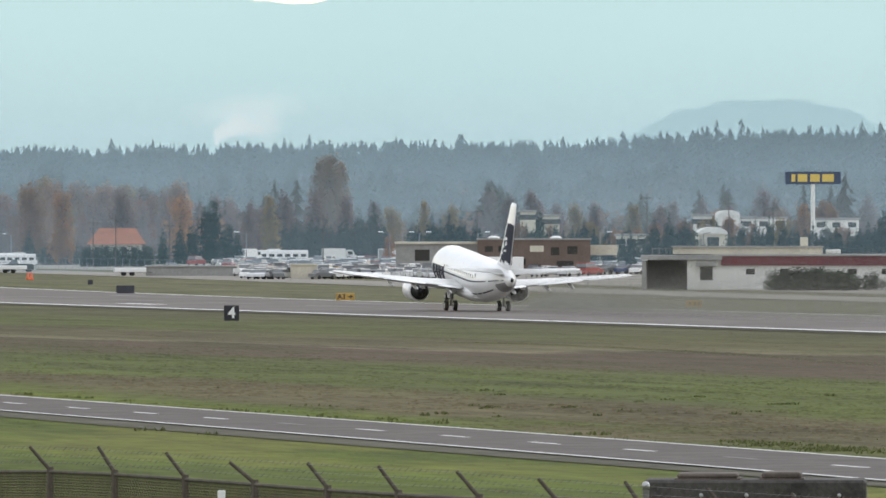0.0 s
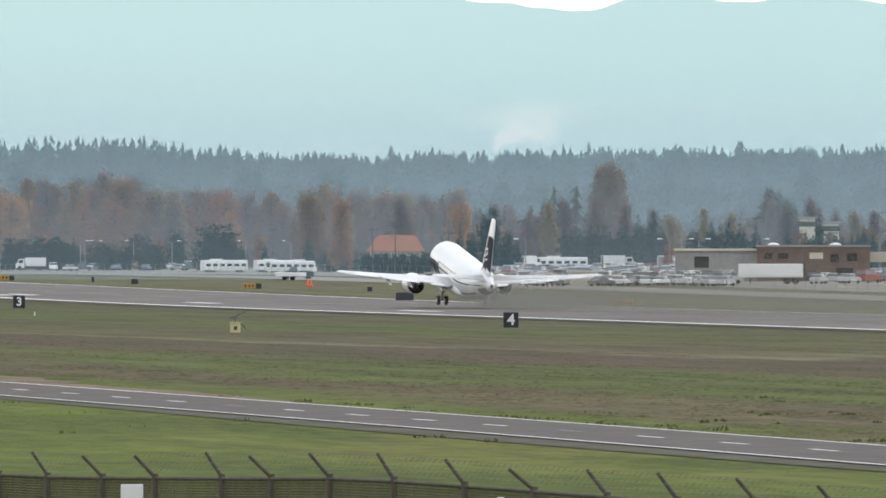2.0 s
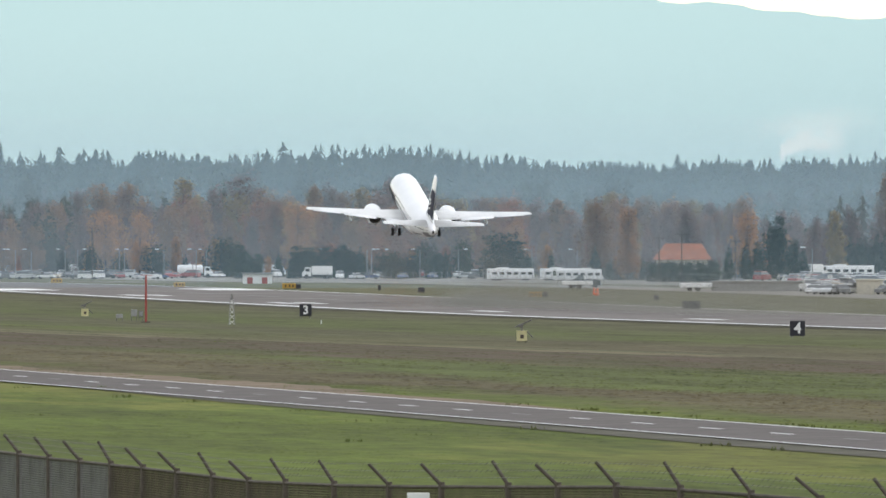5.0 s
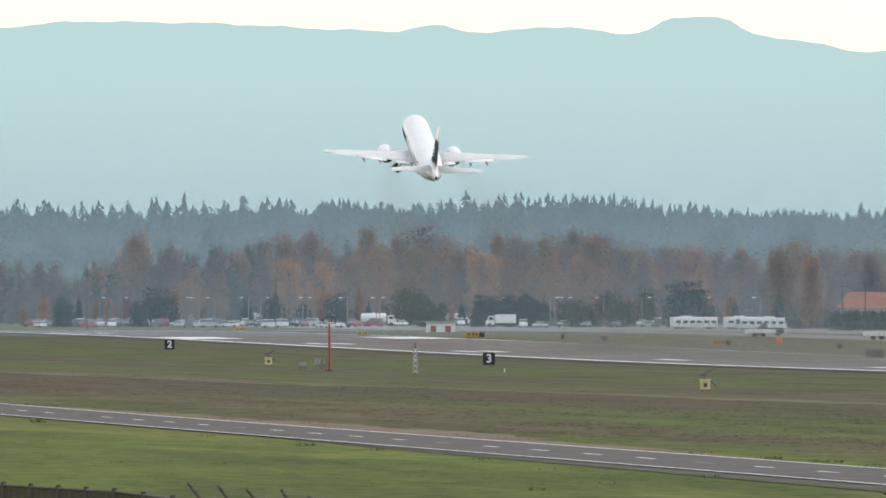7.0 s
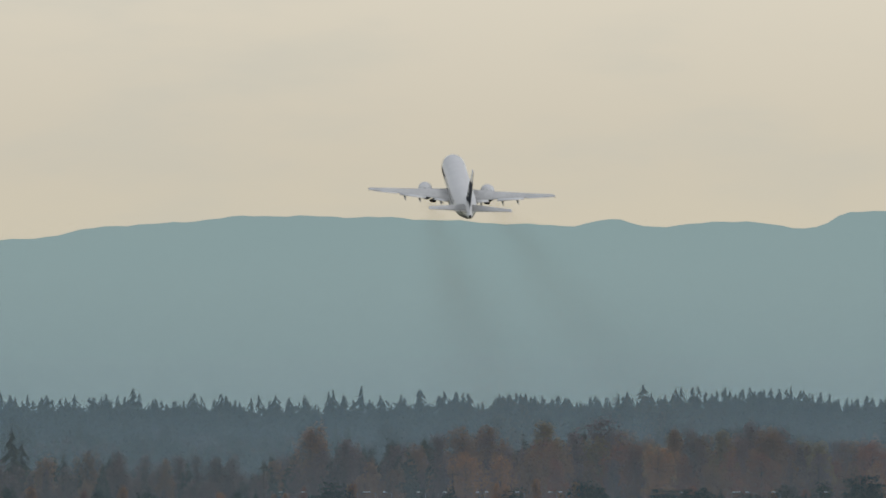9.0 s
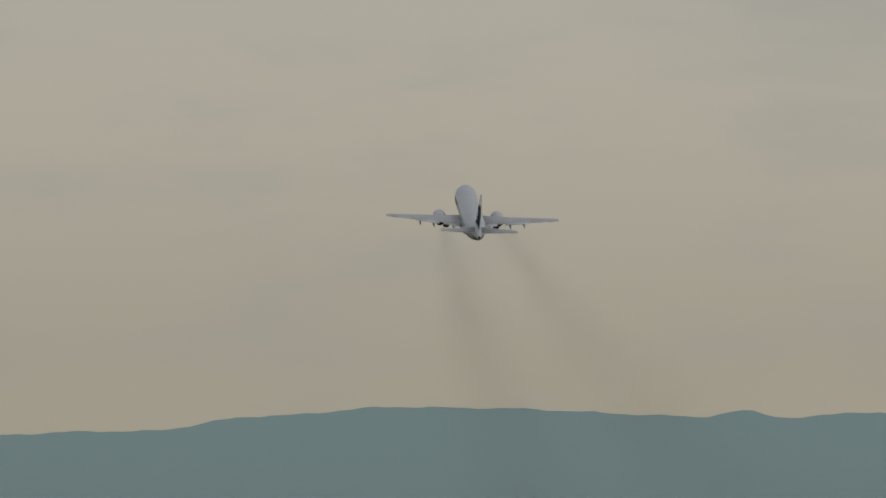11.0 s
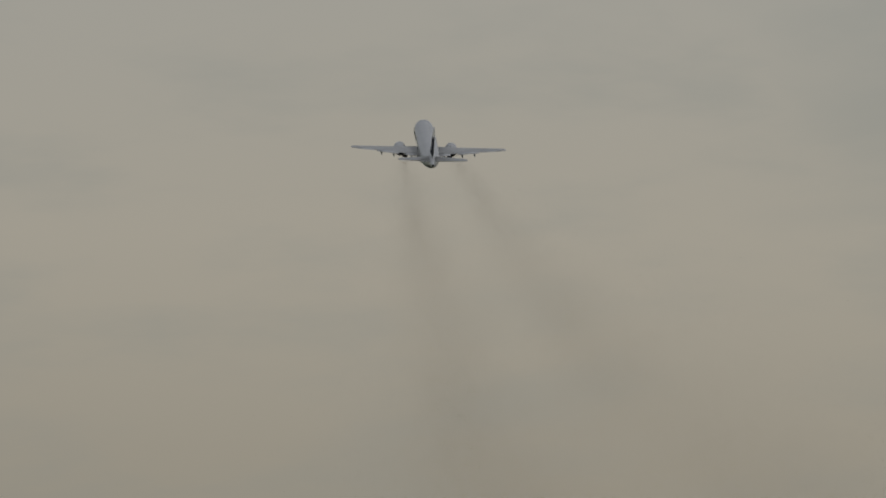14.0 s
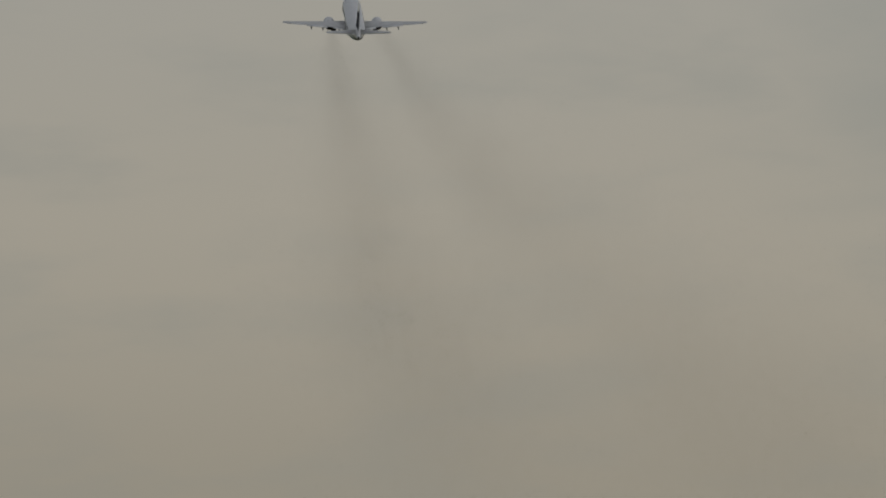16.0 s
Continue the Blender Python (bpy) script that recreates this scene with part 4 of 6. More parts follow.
# steam rising far off
def build_steam():
    rnd = np.random.RandomState(9)
    n = 40000
    # a narrow stem, then billows that drift away and thin out
    k = 46
    age = np.sort(rnd.rand(k)) ** 0.9
    pu = 384 + 8 * age + 92 * age ** 1.4 + rnd.randn(k) * 10 * age
    pv = 246 - 26 * np.sin(age * 2.2) ** 0.8 + rnd.randn(k) * 11 * age ** 0.5
    pr = 2.6 + 7.5 * age * (0.4 + 1.1 * rnd.rand(k))
    pick = rnd.choice(k, n, p=(1.25 - age) / (1.25 - age).sum())
    stem = rnd.rand(n) < 0.10
    rise = rnd.rand(n)
    sheet = rnd.rand(n) < 0.24
    u = np.where(stem, 383 + 2 * rise + rnd.randn(n) * (1.2 + 1.6 * rise), pu[pick] + rnd.randn(n) * pr[pick])
    v = np.where(stem, 258 - 30 * rise, pv[pick] + rnd.randn(n) * pr[pick] * 0.8)
    u = np.where(sheet, 438 + 50 * rnd.randn(n), u)       # the old steam above, spread thin
    v = np.where(sheet, 193 - 0.10 * (u - 436) + 13 * rnd.randn(n), v)
    d = 4760 + rnd.randn(n) * 8
    a = radians(9.837) + (u - 410.4) / 24200
    c = np.stack((d * np.sin(a), d * np.cos(a), EYE - (v - 408) * d / 24200), 1)
    # steam given a glow of its own, as daylight leaves it dark
    white = glow_material("far_steam_glow", (0.92, 0.99, 0.95), (0.92, 0.99, 0.95), 60.0)
    tagged(part("steam_plume", specks("steam_plume", white, c, 0.098 * (0.6 + 0.8 * rnd.rand(n))), white), "white steam from a distant stack, given an added glow", "steam", kind="stuff")


build_steam()


# ---------------------------------------------------------------- trees of the middle distance
def reach(u, v):
    """The distance at which the ground lies at depression v on bearing u."""
    lo, hi = 120.0, 3300.0
    for _ in range(50):
        mid = (lo + hi) / 2
        x, y = spot(u, mid)
        if 408 + (EYE - ground(x, y)) * 24200 / mid > v:
            lo = mid
        else:
            hi = mid
    return lo


def leaf_mesh(name, rnd, lobes, count, size, mat, height, spread):
    """A crown of small leaf sprays scattered through its lobes, thinning out at the rim."""
    vs, fs = [], []
    weight = [r[3] * r[4] * r[3] for r in lobes]
    for _ in range(count):
        cx, cy, cz, r, rz = rnd.choices(lobes, weight)[0]
        a, b = rnd.random() * 6.283, math.acos(rnd.uniform(-1, 1))
        k = rnd.random() ** 0.45 * (1.28 if rnd.random() < .16 else 1)
        p = Vector((cx + r * k * math.sin(b) * math.cos(a), cy + r * k * math.sin(b) * math.sin(a), cz + rz * k * math.cos(b)))
        face = Vector((p.x / spread, p.y / spread, (p.z / height - .42) * 2 + .2)).normalized() + .75 * Vector((rnd.gauss(0, .5), rnd.gauss(0, .5), rnd.gauss(0, .5)))
        q = face.to_track_quat("Z", "Y").to_matrix() @ Euler((0, 0, rnd.uniform(0, 6.28))).to_matrix()
        s = size * rnd.uniform(.55, 1.35)
        n = len(vs)
        vs.extend(tuple(p + q @ Vector(c) * s) for c in ((-1, -.55, 0), (.2, -.8, .25), (1, .1, 0), (-.1, .8, -.2)))
        fs.append((n, n + 1, n + 2))
        fs.append((n, n + 2, n + 3))
    out = (np.array(vs) - np.array((0, 0, height * .42))) / np.array((spread, spread, height * .5)) + np.array((0, 0, .2))
    return crown_mesh(name, vs, fs, out, mat)


def deciduous(name, label, mat, seed, height=18.0, spread=4.2, count=900, slim=False, low=0.08):
    """A leafy tree: rising limbs, each with a plume of leaf sprays, under a rounded or a pointed outline."""
    rnd = random.Random(seed)
    tree = thing(name, pose(0, 0, -900), label, "tree", "trees beyond the airfield")
    bm = bmesh.new()
    rod(bm, (0, 0, -.5), (0.1, 0, height * .5), height * .016, height * .009, 7)
    rod(bm, (0.1, 0, height * .5), (0, 0.1, height * .96), height * .009, height * .002, 6)

    def girth(f):
        if slim:
            return spread * min(1, .55 + 2.2 * max(0, f - low)) * (1.06 - f) ** .7 * 1.3
        return spread * min(1, .6 + 2.0 * max(0, f - low)) * max(.06, 1 - f ** 2.8) ** .7 * 1.15
    lobes = [(0, 0, height * f, girth(f) * .62, height * .11) for f in (.2, .34, .48, .62, .76, .88)]
    for i in range(26):
        a = i * 2.4 + rnd.uniform(-.4, .4)
        f = low + (.93 - low) * ((i + rnd.random()) / 26)
        w = girth(f) * rnd.uniform(.55, .9)
        tip = (w * math.cos(a), w * math.sin(a), height * f)
        rod(bm, (0, 0, height * max(.03, f - .16)), tip, height * .005, height * .0012, 5)
        r = spread * rnd.uniform(.18, .36) * (.8 if slim else 1)
        lobes.append((*tip, r, r * rnd.uniform(1.3, 2.4)))
    lobes.append((0, 0, height * .95, spread * .12, height * .06))
    part("trunk", bm, BARK, tree)
    part("crown", leaf_mesh("crown", rnd, lobes, count, height * (.0105 if height > 10 else .03), mat, height, spread), mat, tree)
    return tree


def conifer(name, label, seed, height=14.0, spread=2.6, count=900, mat=None, blunt=0.0):
    rnd = random.Random(seed)
    tree = thing(name, pose(0, 0, -900), label, "tree", "trees beyond the airfield")
    part("trunk", rod(bmesh.new(), (0, 0, -.5), (0, 0, height * .96), height * .015, height * .002, 7), BARK, tree)
    lobes = []
    tiers = 12
    for i in range(tiers):
        f = i / (tiers - 1)
        r = spread * ((1 - f) ** (0.75 - .35 * blunt)) + .12
        for j in range(6 if f < .8 else 3):
            a = j * 1.05 + i * .6 + rnd.uniform(-.3, .3)
            q = r * rnd.uniform(.4, .8)
            lobes.append((q * math.cos(a), q * math.sin(a), height * (.07 + .88 * f) + rnd.uniform(-.2, .2), r * .42 + .1, height * .05))
    part("crown", leaf_mesh("crown", rnd, lobes, count, height * .017, mat or FIR, height, spread), mat or FIR, tree)
    return tree


PROTO = {}


def build_prototypes():
    brown, orange, rust, olive, twig = LEAF_BROWN, LEAF_ORANGE, LEAF_RUST, LEAF_OLIVE, LEAF_GREY
    for key, mat, lab in (("brown", brown, "tall brown autumn tree with thinning leaves"), ("orange", orange, "orange autumn tree with a full crown"),
                          ("rust", rust, "rust red autumn tree, partly bare"), ("olive", olive, "olive and yellow autumn tree"), ("twig", twig, "almost bare grey-brown tree of fine twigs")):
        PROTO[key] = [(18.0, deciduous("autumn_tree", lab, mat, 20 + i * 7 + len(key), 18.0, (4.3, 3.6, 3.9)[i], 5800, slim=(i == 1))) for i in range(3)]
    PROTO["poplar"] = [(18.0, deciduous("poplar_tree", "tall brown poplar with a narrow crown", LEAF_TAN, 77, 18.0, 3.0, 7000, low=.02))]
    PROTO["fir"] = [(14.0, conifer("fir_tree", "dark green fir tree with a pointed top", 31 + i, 14.0, 2.5 + .5 * i, 2600)) for i in range(2)]
    PROTO["broad"] = [(14.0, conifer("evergreen_tree", "broad dark evergreen tree with a rounded top", 41 + i, 14.0, 4.6, 5200, blunt=1.6)) for i in range(2)]
    PROTO["shrub"] = [(6.0, deciduous("shrub", "dark rounded evergreen shrub at the lot edge", SHRUB, 51 + i, 6.0, 2.6, 1700, low=.0)) for i in range(2)]


build_prototypes()
rnd_t = random.Random(4)


def plant(kind, u, d, v_top, wide=1.0):
    """A tree on bearing u, d metres off, whose tip stands at depression v_top."""
    full, proto = rnd_t.choice(PROTO[kind])
    x, y = spot(u, d)
    z = ground(x, y)
    s = max(.15, (level(v_top, d) - z) / (full * .97))
    return copy_thing(proto, pose(x, y, z, 0, 0, rnd_t.uniform(0, 360)) @ Matrix.Diagonal((s * wide, s * wide, s, 1)))


def build_trees():
    # the autumn belt behind the car parks: crown line by bearing
    def belt_top(u):
        v = 352 - 46 * ease(-1190, -1090, u) + 20 * ease(-1010, -960, u) - 30 * ease(-900, -800, u) + 10 * ease(-480, -380, u) + 16 * ease(-230, -150, u) + 12 * ease(100, 260, u)
        return v
    for row, (d0, drop, kinds) in enumerate(((3350, -2, ("brown", "twig", "twig", "olive", "brown", "fir")), (3270, 10, ("brown", "twig", "twig", "brown", "olive", "rust")), (3200, 34, ("brown", "rust", "orange", "twig")))):
        u = -1850.0
        while u < 470:
            kind = rnd_t.choice(kinds if u > -820 else ("twig", "twig", "brown", "twig", "fir"))
            plant(kind, u + rnd_t.uniform(-8, 8), d0 + rnd_t.uniform(-30, 30), belt_top(u) + drop + rnd_t.uniform(-8, 36), rnd_t.uniform(1.0, 1.6))
            u += rnd_t.uniform(24, 42) if row < 2 else rnd_t.uniform(34, 58)
    # single trees that stand out
    for kind, u, d, v, w in (("orange", 110, 2660, 342, 1.15), ("orange", 322, 2650, 346, 1.1), ("orange", -690, 3120, 392, 1.0), ("orange", -620, 3120, 398, 1.0), ("orange", -760, 3120, 400, .9),
                             ("brown", 55, 2820, 325, 1.0), ("twig", 214, 2950, 345, 1.2), ("olive", 478, 2680, 348, 1.1), ("twig", 440, 2650, 362, 1.0),
                             ("poplar", 584, 3175, 276, 1.0), ("poplar", 567, 3185, 285, .95), ("poplar", 601, 3180, 290, .95), ("broad", 372, 2560, 350, .66), ("broad", 402, 2580, 392, .6), ("broad", 340, 2570, 396, .6),
                             ("fir", 288, 2580, 405, 1.0), ("fir", 318, 2590, 394, 1.0), ("fir", 420, 2570, 402, .9), ("fir", 524, 2750, 392, 1.0), ("fir", 548, 2760, 388, 1.1),
                             ("fir", 634, 2730, 364, 1.0), ("fir", 660, 2720, 358, 1.0), ("fir", 612, 2720, 384, 1.2), ("fir", 646, 2710, 384, 1.0), ("fir", 52, 2780, 404, 1.1),
                             ("broad", -108, 2900, 379, 1.75), ("broad", -1080, 2960, 416, 1.3), ("broad", -1215, 2960, 412, 1.2), ("broad", -548, 2960, 420, 1.2), ("broad", -570, 2960, 418, 1.1), ("fir", 52, 2900, 396, 1.2), ("fir", -26, 2900, 412, 1.0), ("broad", 118, 2690, 432, 1.4), ("fir", 955, 2300, 367, .9), ("fir", 985, 2320, 392, 1.0), ("fir", 1035, 2290, 384, 1.1),
                             ("fir", 1160, 2250, 384, 1.1), ("fir", 1185, 2260, 378, 1.2), ("fir", 1212, 2260, 384, 1.2), ("fir", 1116, 2150, 404, .9), ("fir", 1337, 2250, 384, .75), ("fir", 1362, 2255, 376, .75),
                             ("fir", 1562, 2250, 364, 1.0), ("fir", -918, 3180, 335, 1.2), ("fir", -935, 3180, 342, 1.1), ("fir", -548, 4200, 238, 1.0), ("fir", -534, 4210, 248, 1.0), ("fir", -462, 4220, 246, 1.0), ("broad", -335, 3640, 292, 1.5), ("fir", -470, 3900, 268, 1.2), ("fir", -452, 3900, 276, 1.2),
                             ("orange", 690, 2460, 418, 1.3), ("orange", 1270, 2900, 372, 1.1), ("orange", 1420, 2900, 362, 1.2), ("twig", 940, 2700, 345, 1.2), ("twig", 900, 2720, 352, 1.0)):
        plant(kind, u, d, v, w)
    for u in range(726, 850, 17):
        plant("fir", u + rnd_t.uniform(-4, 4), 2400, 382 + rnd_t.uniform(-6, 14), 1.2)
    for u in range(1386, 1600, 19):
        plant("fir", u + rnd_t.uniform(-5, 5), 2280, 392 + rnd_t.uniform(-8, 12), 1.1)
    for u in range(840, 1680, 26):
        plant(rnd_t.choice(('fir', 'fir', 'shrub')), u + rnd_t.uniform(-8, 8), 2290 + rnd_t.uniform(-20, 60), 420 + rnd_t.uniform(-12, 10), 1.2)
    for u in range(470, 1650, 46):
        plant(rnd_t.choice(("twig", "twig", "brown", "olive")), u + rnd_t.uniform(-18, 18), 3100 + rnd_t.uniform(-80, 120), 352 + rnd_t.uniform(-14, 26), 1.1)
    for u in range(900, 1640, 12):                # thicket before the halls
        plant(rnd_t.choice(("fir", "fir", "fir", "olive", "brown")), u + rnd_t.uniform(-5, 5), 2540 + rnd_t.uniform(-30, 30), (390 if 1200 < u < 1410 else 397) + rnd_t.uniform(-4, 10), rnd_t.uniform(1.0, 1.6))
    for u in range(1372, 1520, 11):               # long hedge at the warehouse
        plant("shrub", u, 1690 + rnd_t.uniform(-3, 3), 476 + 12 * abs((u - 1430) / 80) ** 2 + rnd_t.uniform(-2, 3), 1.7)
    for u in range(504, 690, 10):                 # firs in a close row behind the crowded lot
        plant("fir", u + rnd_t.uniform(-4, 4), 2770, 390 + rnd_t.uniform(-8, 10), 1.3)
    for u in range(-480, -205, 15):               # evergreen screen behind the lots
        if rnd_t.random() < .72:
            plant(rnd_t.choice(("shrub", "broad", "fir")), u + rnd_t.uniform(-7, 7), 2970, 412 + rnd_t.uniform(-10, 16), rnd_t.uniform(.9, 1.4))
    for u in range(84, 138, 12):
        plant("shrub", u, 2700, 432 + rnd_t.uniform(-2, 3), 1.3)
    # dark shrubs along the lots
    for u in range(-1700, -20, 29):
        if rnd_t.random() < .8:
            kind = rnd_t.choice(("shrub", "shrub", "shrub", "orange", "orange", "rust", "fir"))
            plant(kind, u + rnd_t.uniform(-16, 16), 3120, 414 + rnd_t.uniform(-14, 18), rnd_t.uniform(.8, 1.5))
    for u, d, v, w in ((158, 2400, 438, 1.3), (176, 2400, 440, 1.3), (190, 2405, 437, 1.3), (205, 2400, 441, 1.4), (219, 2400, 438, 1.3), (236, 2400, 439, 1.4), (258, 2400, 436, 1.3), (-610, 3120, 400, 1.3), (-585, 3120, 404, 1.2), (166, 2400, 446, 1.3), (248, 2400, 446, 1.3), (1545, 1700, 482, 1.7), (1590, 1700, 480, 1.7)):
        plant("shrub", u, d, v, w)


build_trees()
for kinds in PROTO.values():                   # the patterns themselves are not part of the place
    for _, ob in kinds:
        for o in (*ob.children_recursive, ob):
            bpy.data.objects.remove(o)


# ---------------------------------------------------------------- airfield signs and masts
def at(u, v, turn=0.0):
    """A pose on the ground where depression v is met on bearing u, facing the eye, and its distance."""
    d = reach(u, v)
    x, y = spot(u, d)
    return pose(x, y, ground(x, y), 0, 0, -math.degrees(math.atan2(x, y)) + turn), d


def build_signs():
    # runway distance signs, a thousand feet apart, square on to the runway
    for number, y in (("4", 1130.0), ("3", 1434.8), ("2", 1739.6)):
        x = 195.9 + (0.35 if number == "2" else 0)
        s = thing("distance_sign", pose(x, y, ground(x, y)), "black runway distance sign with a white numeral " + number, "airfield sign", "runway distance signs")
        h0 = {"4": 0.15, "3": 0.25, "2": 0.2}[number]
        part("panel", solid(-.64, .64, -.10, .10, h0, h0 + 1.28, bevel=.03), SIGN_BLACK, s, "matt black sign panel")
        text_mesh("numeral", number, 1.25, SIGN_WHITE, s, pose(0, -.115, h0 + .62, 90, 0, 0), label="white numeral")
        for lx in (-.45, .45):
            part("leg", rod(bmesh.new(), (lx, 0, -.1), (lx, 0, h0 + .05), .05), GALV, s)
    # guidance signs beyond the runway
    for u, v, w, h, words in ((611, 534, 33, 13, "A3"), (1228, 546, 30, 12, ""), (-901, 475, 20, 8, ""), (-684, 482, 20, 8, ""), (-490, 485, 24, 9, ""), (-54, 500, 24, 9, "")):
        m, d = at(u, v)
        k = d / 24200
        s = thing("guidance_sign", m, "low yellow taxiway guidance sign on short legs", "airfield sign", "taxiway guidance signs")
        part("panel", solid(-w * k / 2, w * k / 2, -.08, .08, .12, .12 + h * k, bevel=.03), SIGN_YELLOW, s, "yellow sign panel")
        if words:
            text_mesh("lettering", words, h * k * .95, SIGN_BLACK, s, pose(-w * k * .2, -.09, .12 + h * k * .5, 90, 0, 0), label="black lettering")
            part("arrow", solid(w * k * .12, w * k * .36, -.095, -.082, .12 + h * k * .44, .12 + h * k * .58), SIGN_BLACK, s, "black arrow")
            bm = bmesh.new()
            loft(bm, [[Vector((x * w * k, y, .12 + h * k * z)) for x, z in ((.28, .24), (.43, .51), (.28, .78))] for y in (-.096, -.083)])
            part("arrow_head", bm, SIGN_BLACK, s)
        else:
            for q in (-.25, .05, .3):
                part("lettering_bar", solid((q - .06) * w * k, (q + .06) * w * k, -.095, -.082, .12 + h * k * .3, .12 + h * k * .72), SIGN_BLACK, s, "dark bar of lettering")
        for q in (-.36, .36):
            part("leg", rod(bmesh.new(), (q * w * k, 0, -.1), (q * w * k, 0, .16), .04), GALV, s)
    # signs seen from behind
    for u, v, w, h in ((222, 521, 32, 14), (-256, 492, 12, 9), (-38, 500, 12, 9), (-474, 485, 10, 8), (-330, 488, 5, 9), (1082, 547, 12, 10), (-260 + 420, 505, 9, 8)):
        m, d = at(u, v)
        k = d / 24200
        s = thing("sign_back", m, "dark unlit back of a low airfield sign", "airfield sign", "airfield sign backs")
        part("panel", solid(-w * k / 2, w * k / 2, -.09, .09, .1, .1 + h * k, bevel=.03), SIGN_BACK, s)
        for q in (-.36, .36):
            part("leg", rod(bmesh.new(), (q * w * k, 0, -.1), (q * w * k, 0, .14), .04), GALV, s)
    for u, v in ((56, 496), (50, 495)):
        m, d = at(u, v)
        s = thing("marker_post", m, "small orange-red marker post in the grass", "marker", "orange marker posts")
        part("post", loft(bmesh.new(), [ring((0, 0, z), r, r, 10, "z") for z, r in ((-.05, .3), (.25, .3), (.3, .16), (1.0, .12), (1.05, .03))]), ORANGE, s, "orange-red post", smooth=True)
    for u, v in ((-433, 546),):
        m, d = at(u, v)
        s = thing("edge_light", m @ Matrix.Scale(.6, 4), "small white runway edge light on a stem", "light", "runway edge lights")
        part("lamp_body", loft(bmesh.new(), [ring((0, 0, z), r, r, 10, "z") for z, r in ((0, .12), (.12, .1), (.15, .05), (.3, .06), (.4, .1), (.5, .08), (.55, .02))]), SIGN_WHITE, s, smooth=True)
    # yellow instrument boxes with a slanting arm
    for u, v, k in ((-78, 579, 1.0), (-851, 534, .95)):
        m, d = at(u, v)
        s = thing("instrument_box", m @ Matrix.Scale(k, 4), "faded yellow instrument box with a slanting metal arm", "instrument", "instrument boxes on the grass")
        part("box", solid(-.40, .40, -.3, .3, .08, .84, bevel=.04), BOX_YELLOW, s, "faded yellow steel box")
        part("lid", solid(-.44, .44, -.34, .34, .84, .90, bevel=.02), BOX_YELLOW, s)
        part("panel_mark", solid(-.12, .16, -.315, -.302, .3, .6), RUSTY, s, "dark mark on the box front")
        part("mast", rod(bmesh.new(), (0, 0, .9), (0, 0, 1.25), .06, n=8), GALV, s)
        part("arm", box(bmesh.new(), -.55, .85, -.05, .05, -.06, .06, .01, pose(0, 0, 1.4, 0, -24, 0)), GALV, s, "slanting metal arm")
        part("sensor_head", solid(-.28, .12, -.14, .14, 1.15, 1.42, bevel=.05), GALV, s)
        part("side_tube", rod(bmesh.new(), (.42, 0, .84), (.85, 0, .38), .05, n=8), GALV, s)
        for lx in (-.3, .3):
            part("leg", rod(bmesh.new(), (lx, 0, -.1), (lx, 0, .1), .05), GALV, s)
    # weather mast with its cabinets
    m, d = at(-743, 544)
    k = d / 24200
    s = thing("weather_mast", m, "red and orange weather mast with wind sensors on top", "mast")
    part("pole", rod(bmesh.new(), (0, 0, -.2), (0, 0, 84 * k), 2.2 * k, 1.7 * k, 10), RED_PAINT, s, "red-orange pole")
    part("crossarm", rod(bmesh.new(), (-11 * k, 0, 84 * k), (11 * k, 0, 84 * k), .7 * k), RED_PAINT, s)
    for q in (-11, 11):
        part("wind_sensor", loft(bmesh.new(), [ring((q * k, 0, z * k), r * k, r * k, 8, "z") for z, r in ((84, .6), (88, .6), (89, 1.8), (92, 1.8), (93, .4))]), BLACK, s, "dark wind sensor")
    part("base_plate", solid(-8 * k, 8 * k, -.4, .4, -.1, .08), DARK_CONCRETE, s)
    for u, v, w, h, mat, lab in ((-764, 541, 11, 20, GREY_WALL, "grey steel electrical cabinet on legs"), (-752, 541, 8, 18, GALV, "small grey steel cabinet on legs"), (-790, 541, 12, 12, GREY_WALL, "low open metal frame with a junction box")):
        m, d = at(u, v)
        k = d / 24200
        c = thing("electrical_cabinet", m, lab, "cabinet", "cabinets at the weather mast")
        part("housing", solid(-w * k / 2, w * k / 2, -.25, .25, h * k * .4, h * k, bevel=.03), mat, c)
        part("door", solid(-w * k * .4, w * k * .4, -.275, -.252, h * k * .46, h * k * .94), GREY_WALL, c)
        for q in (-.42, .42):
            part("leg", rod(bmesh.new(), (q * w * k, 0, -.1), (q * w * k, 0, h * k * .42), .04), GALV, c)
    m, d = at(-591, 548)
    k = d / 24200
    s = thing("lattice_mast", m, "short pale lattice mast with a lamp on top", "mast")
    for sx, sy in ((-1, -1), (1, -1), (1, 1), (-1, 1)):
        part("upright", rod(bmesh.new(), (sx * 5 * k, sy * .25, -.1), (sx * 2.6 * k, sy * .12, 46 * k), .035), GREY_WALL, s, "pale grey upright")
    for i in range(5):
        z0, z1 = 9 * k * i, 9 * k * (i + 1)
        w0 = (5 - 2.4 * i / 5) * k
        part("brace", rod(bmesh.new(), (-w0, -.2, z0), (w0 * .9, -.2, z1), .025), SIGN_WHITE, s)
        part("brace", rod(bmesh.new(), (w0, .2, z0), (-w0 * .9, .2, z1), .025), SIGN_WHITE, s)
    part("lamp", loft(bmesh.new(), [ring((0, 0, z * k), r * k, r * k, 10, "z") for z, r in ((45, 3.5), (47, 3.5), (48, 1.5), (50, 2.2), (54, 2.0), (56, .5))]), GALV, s, smooth=True)


build_signs()


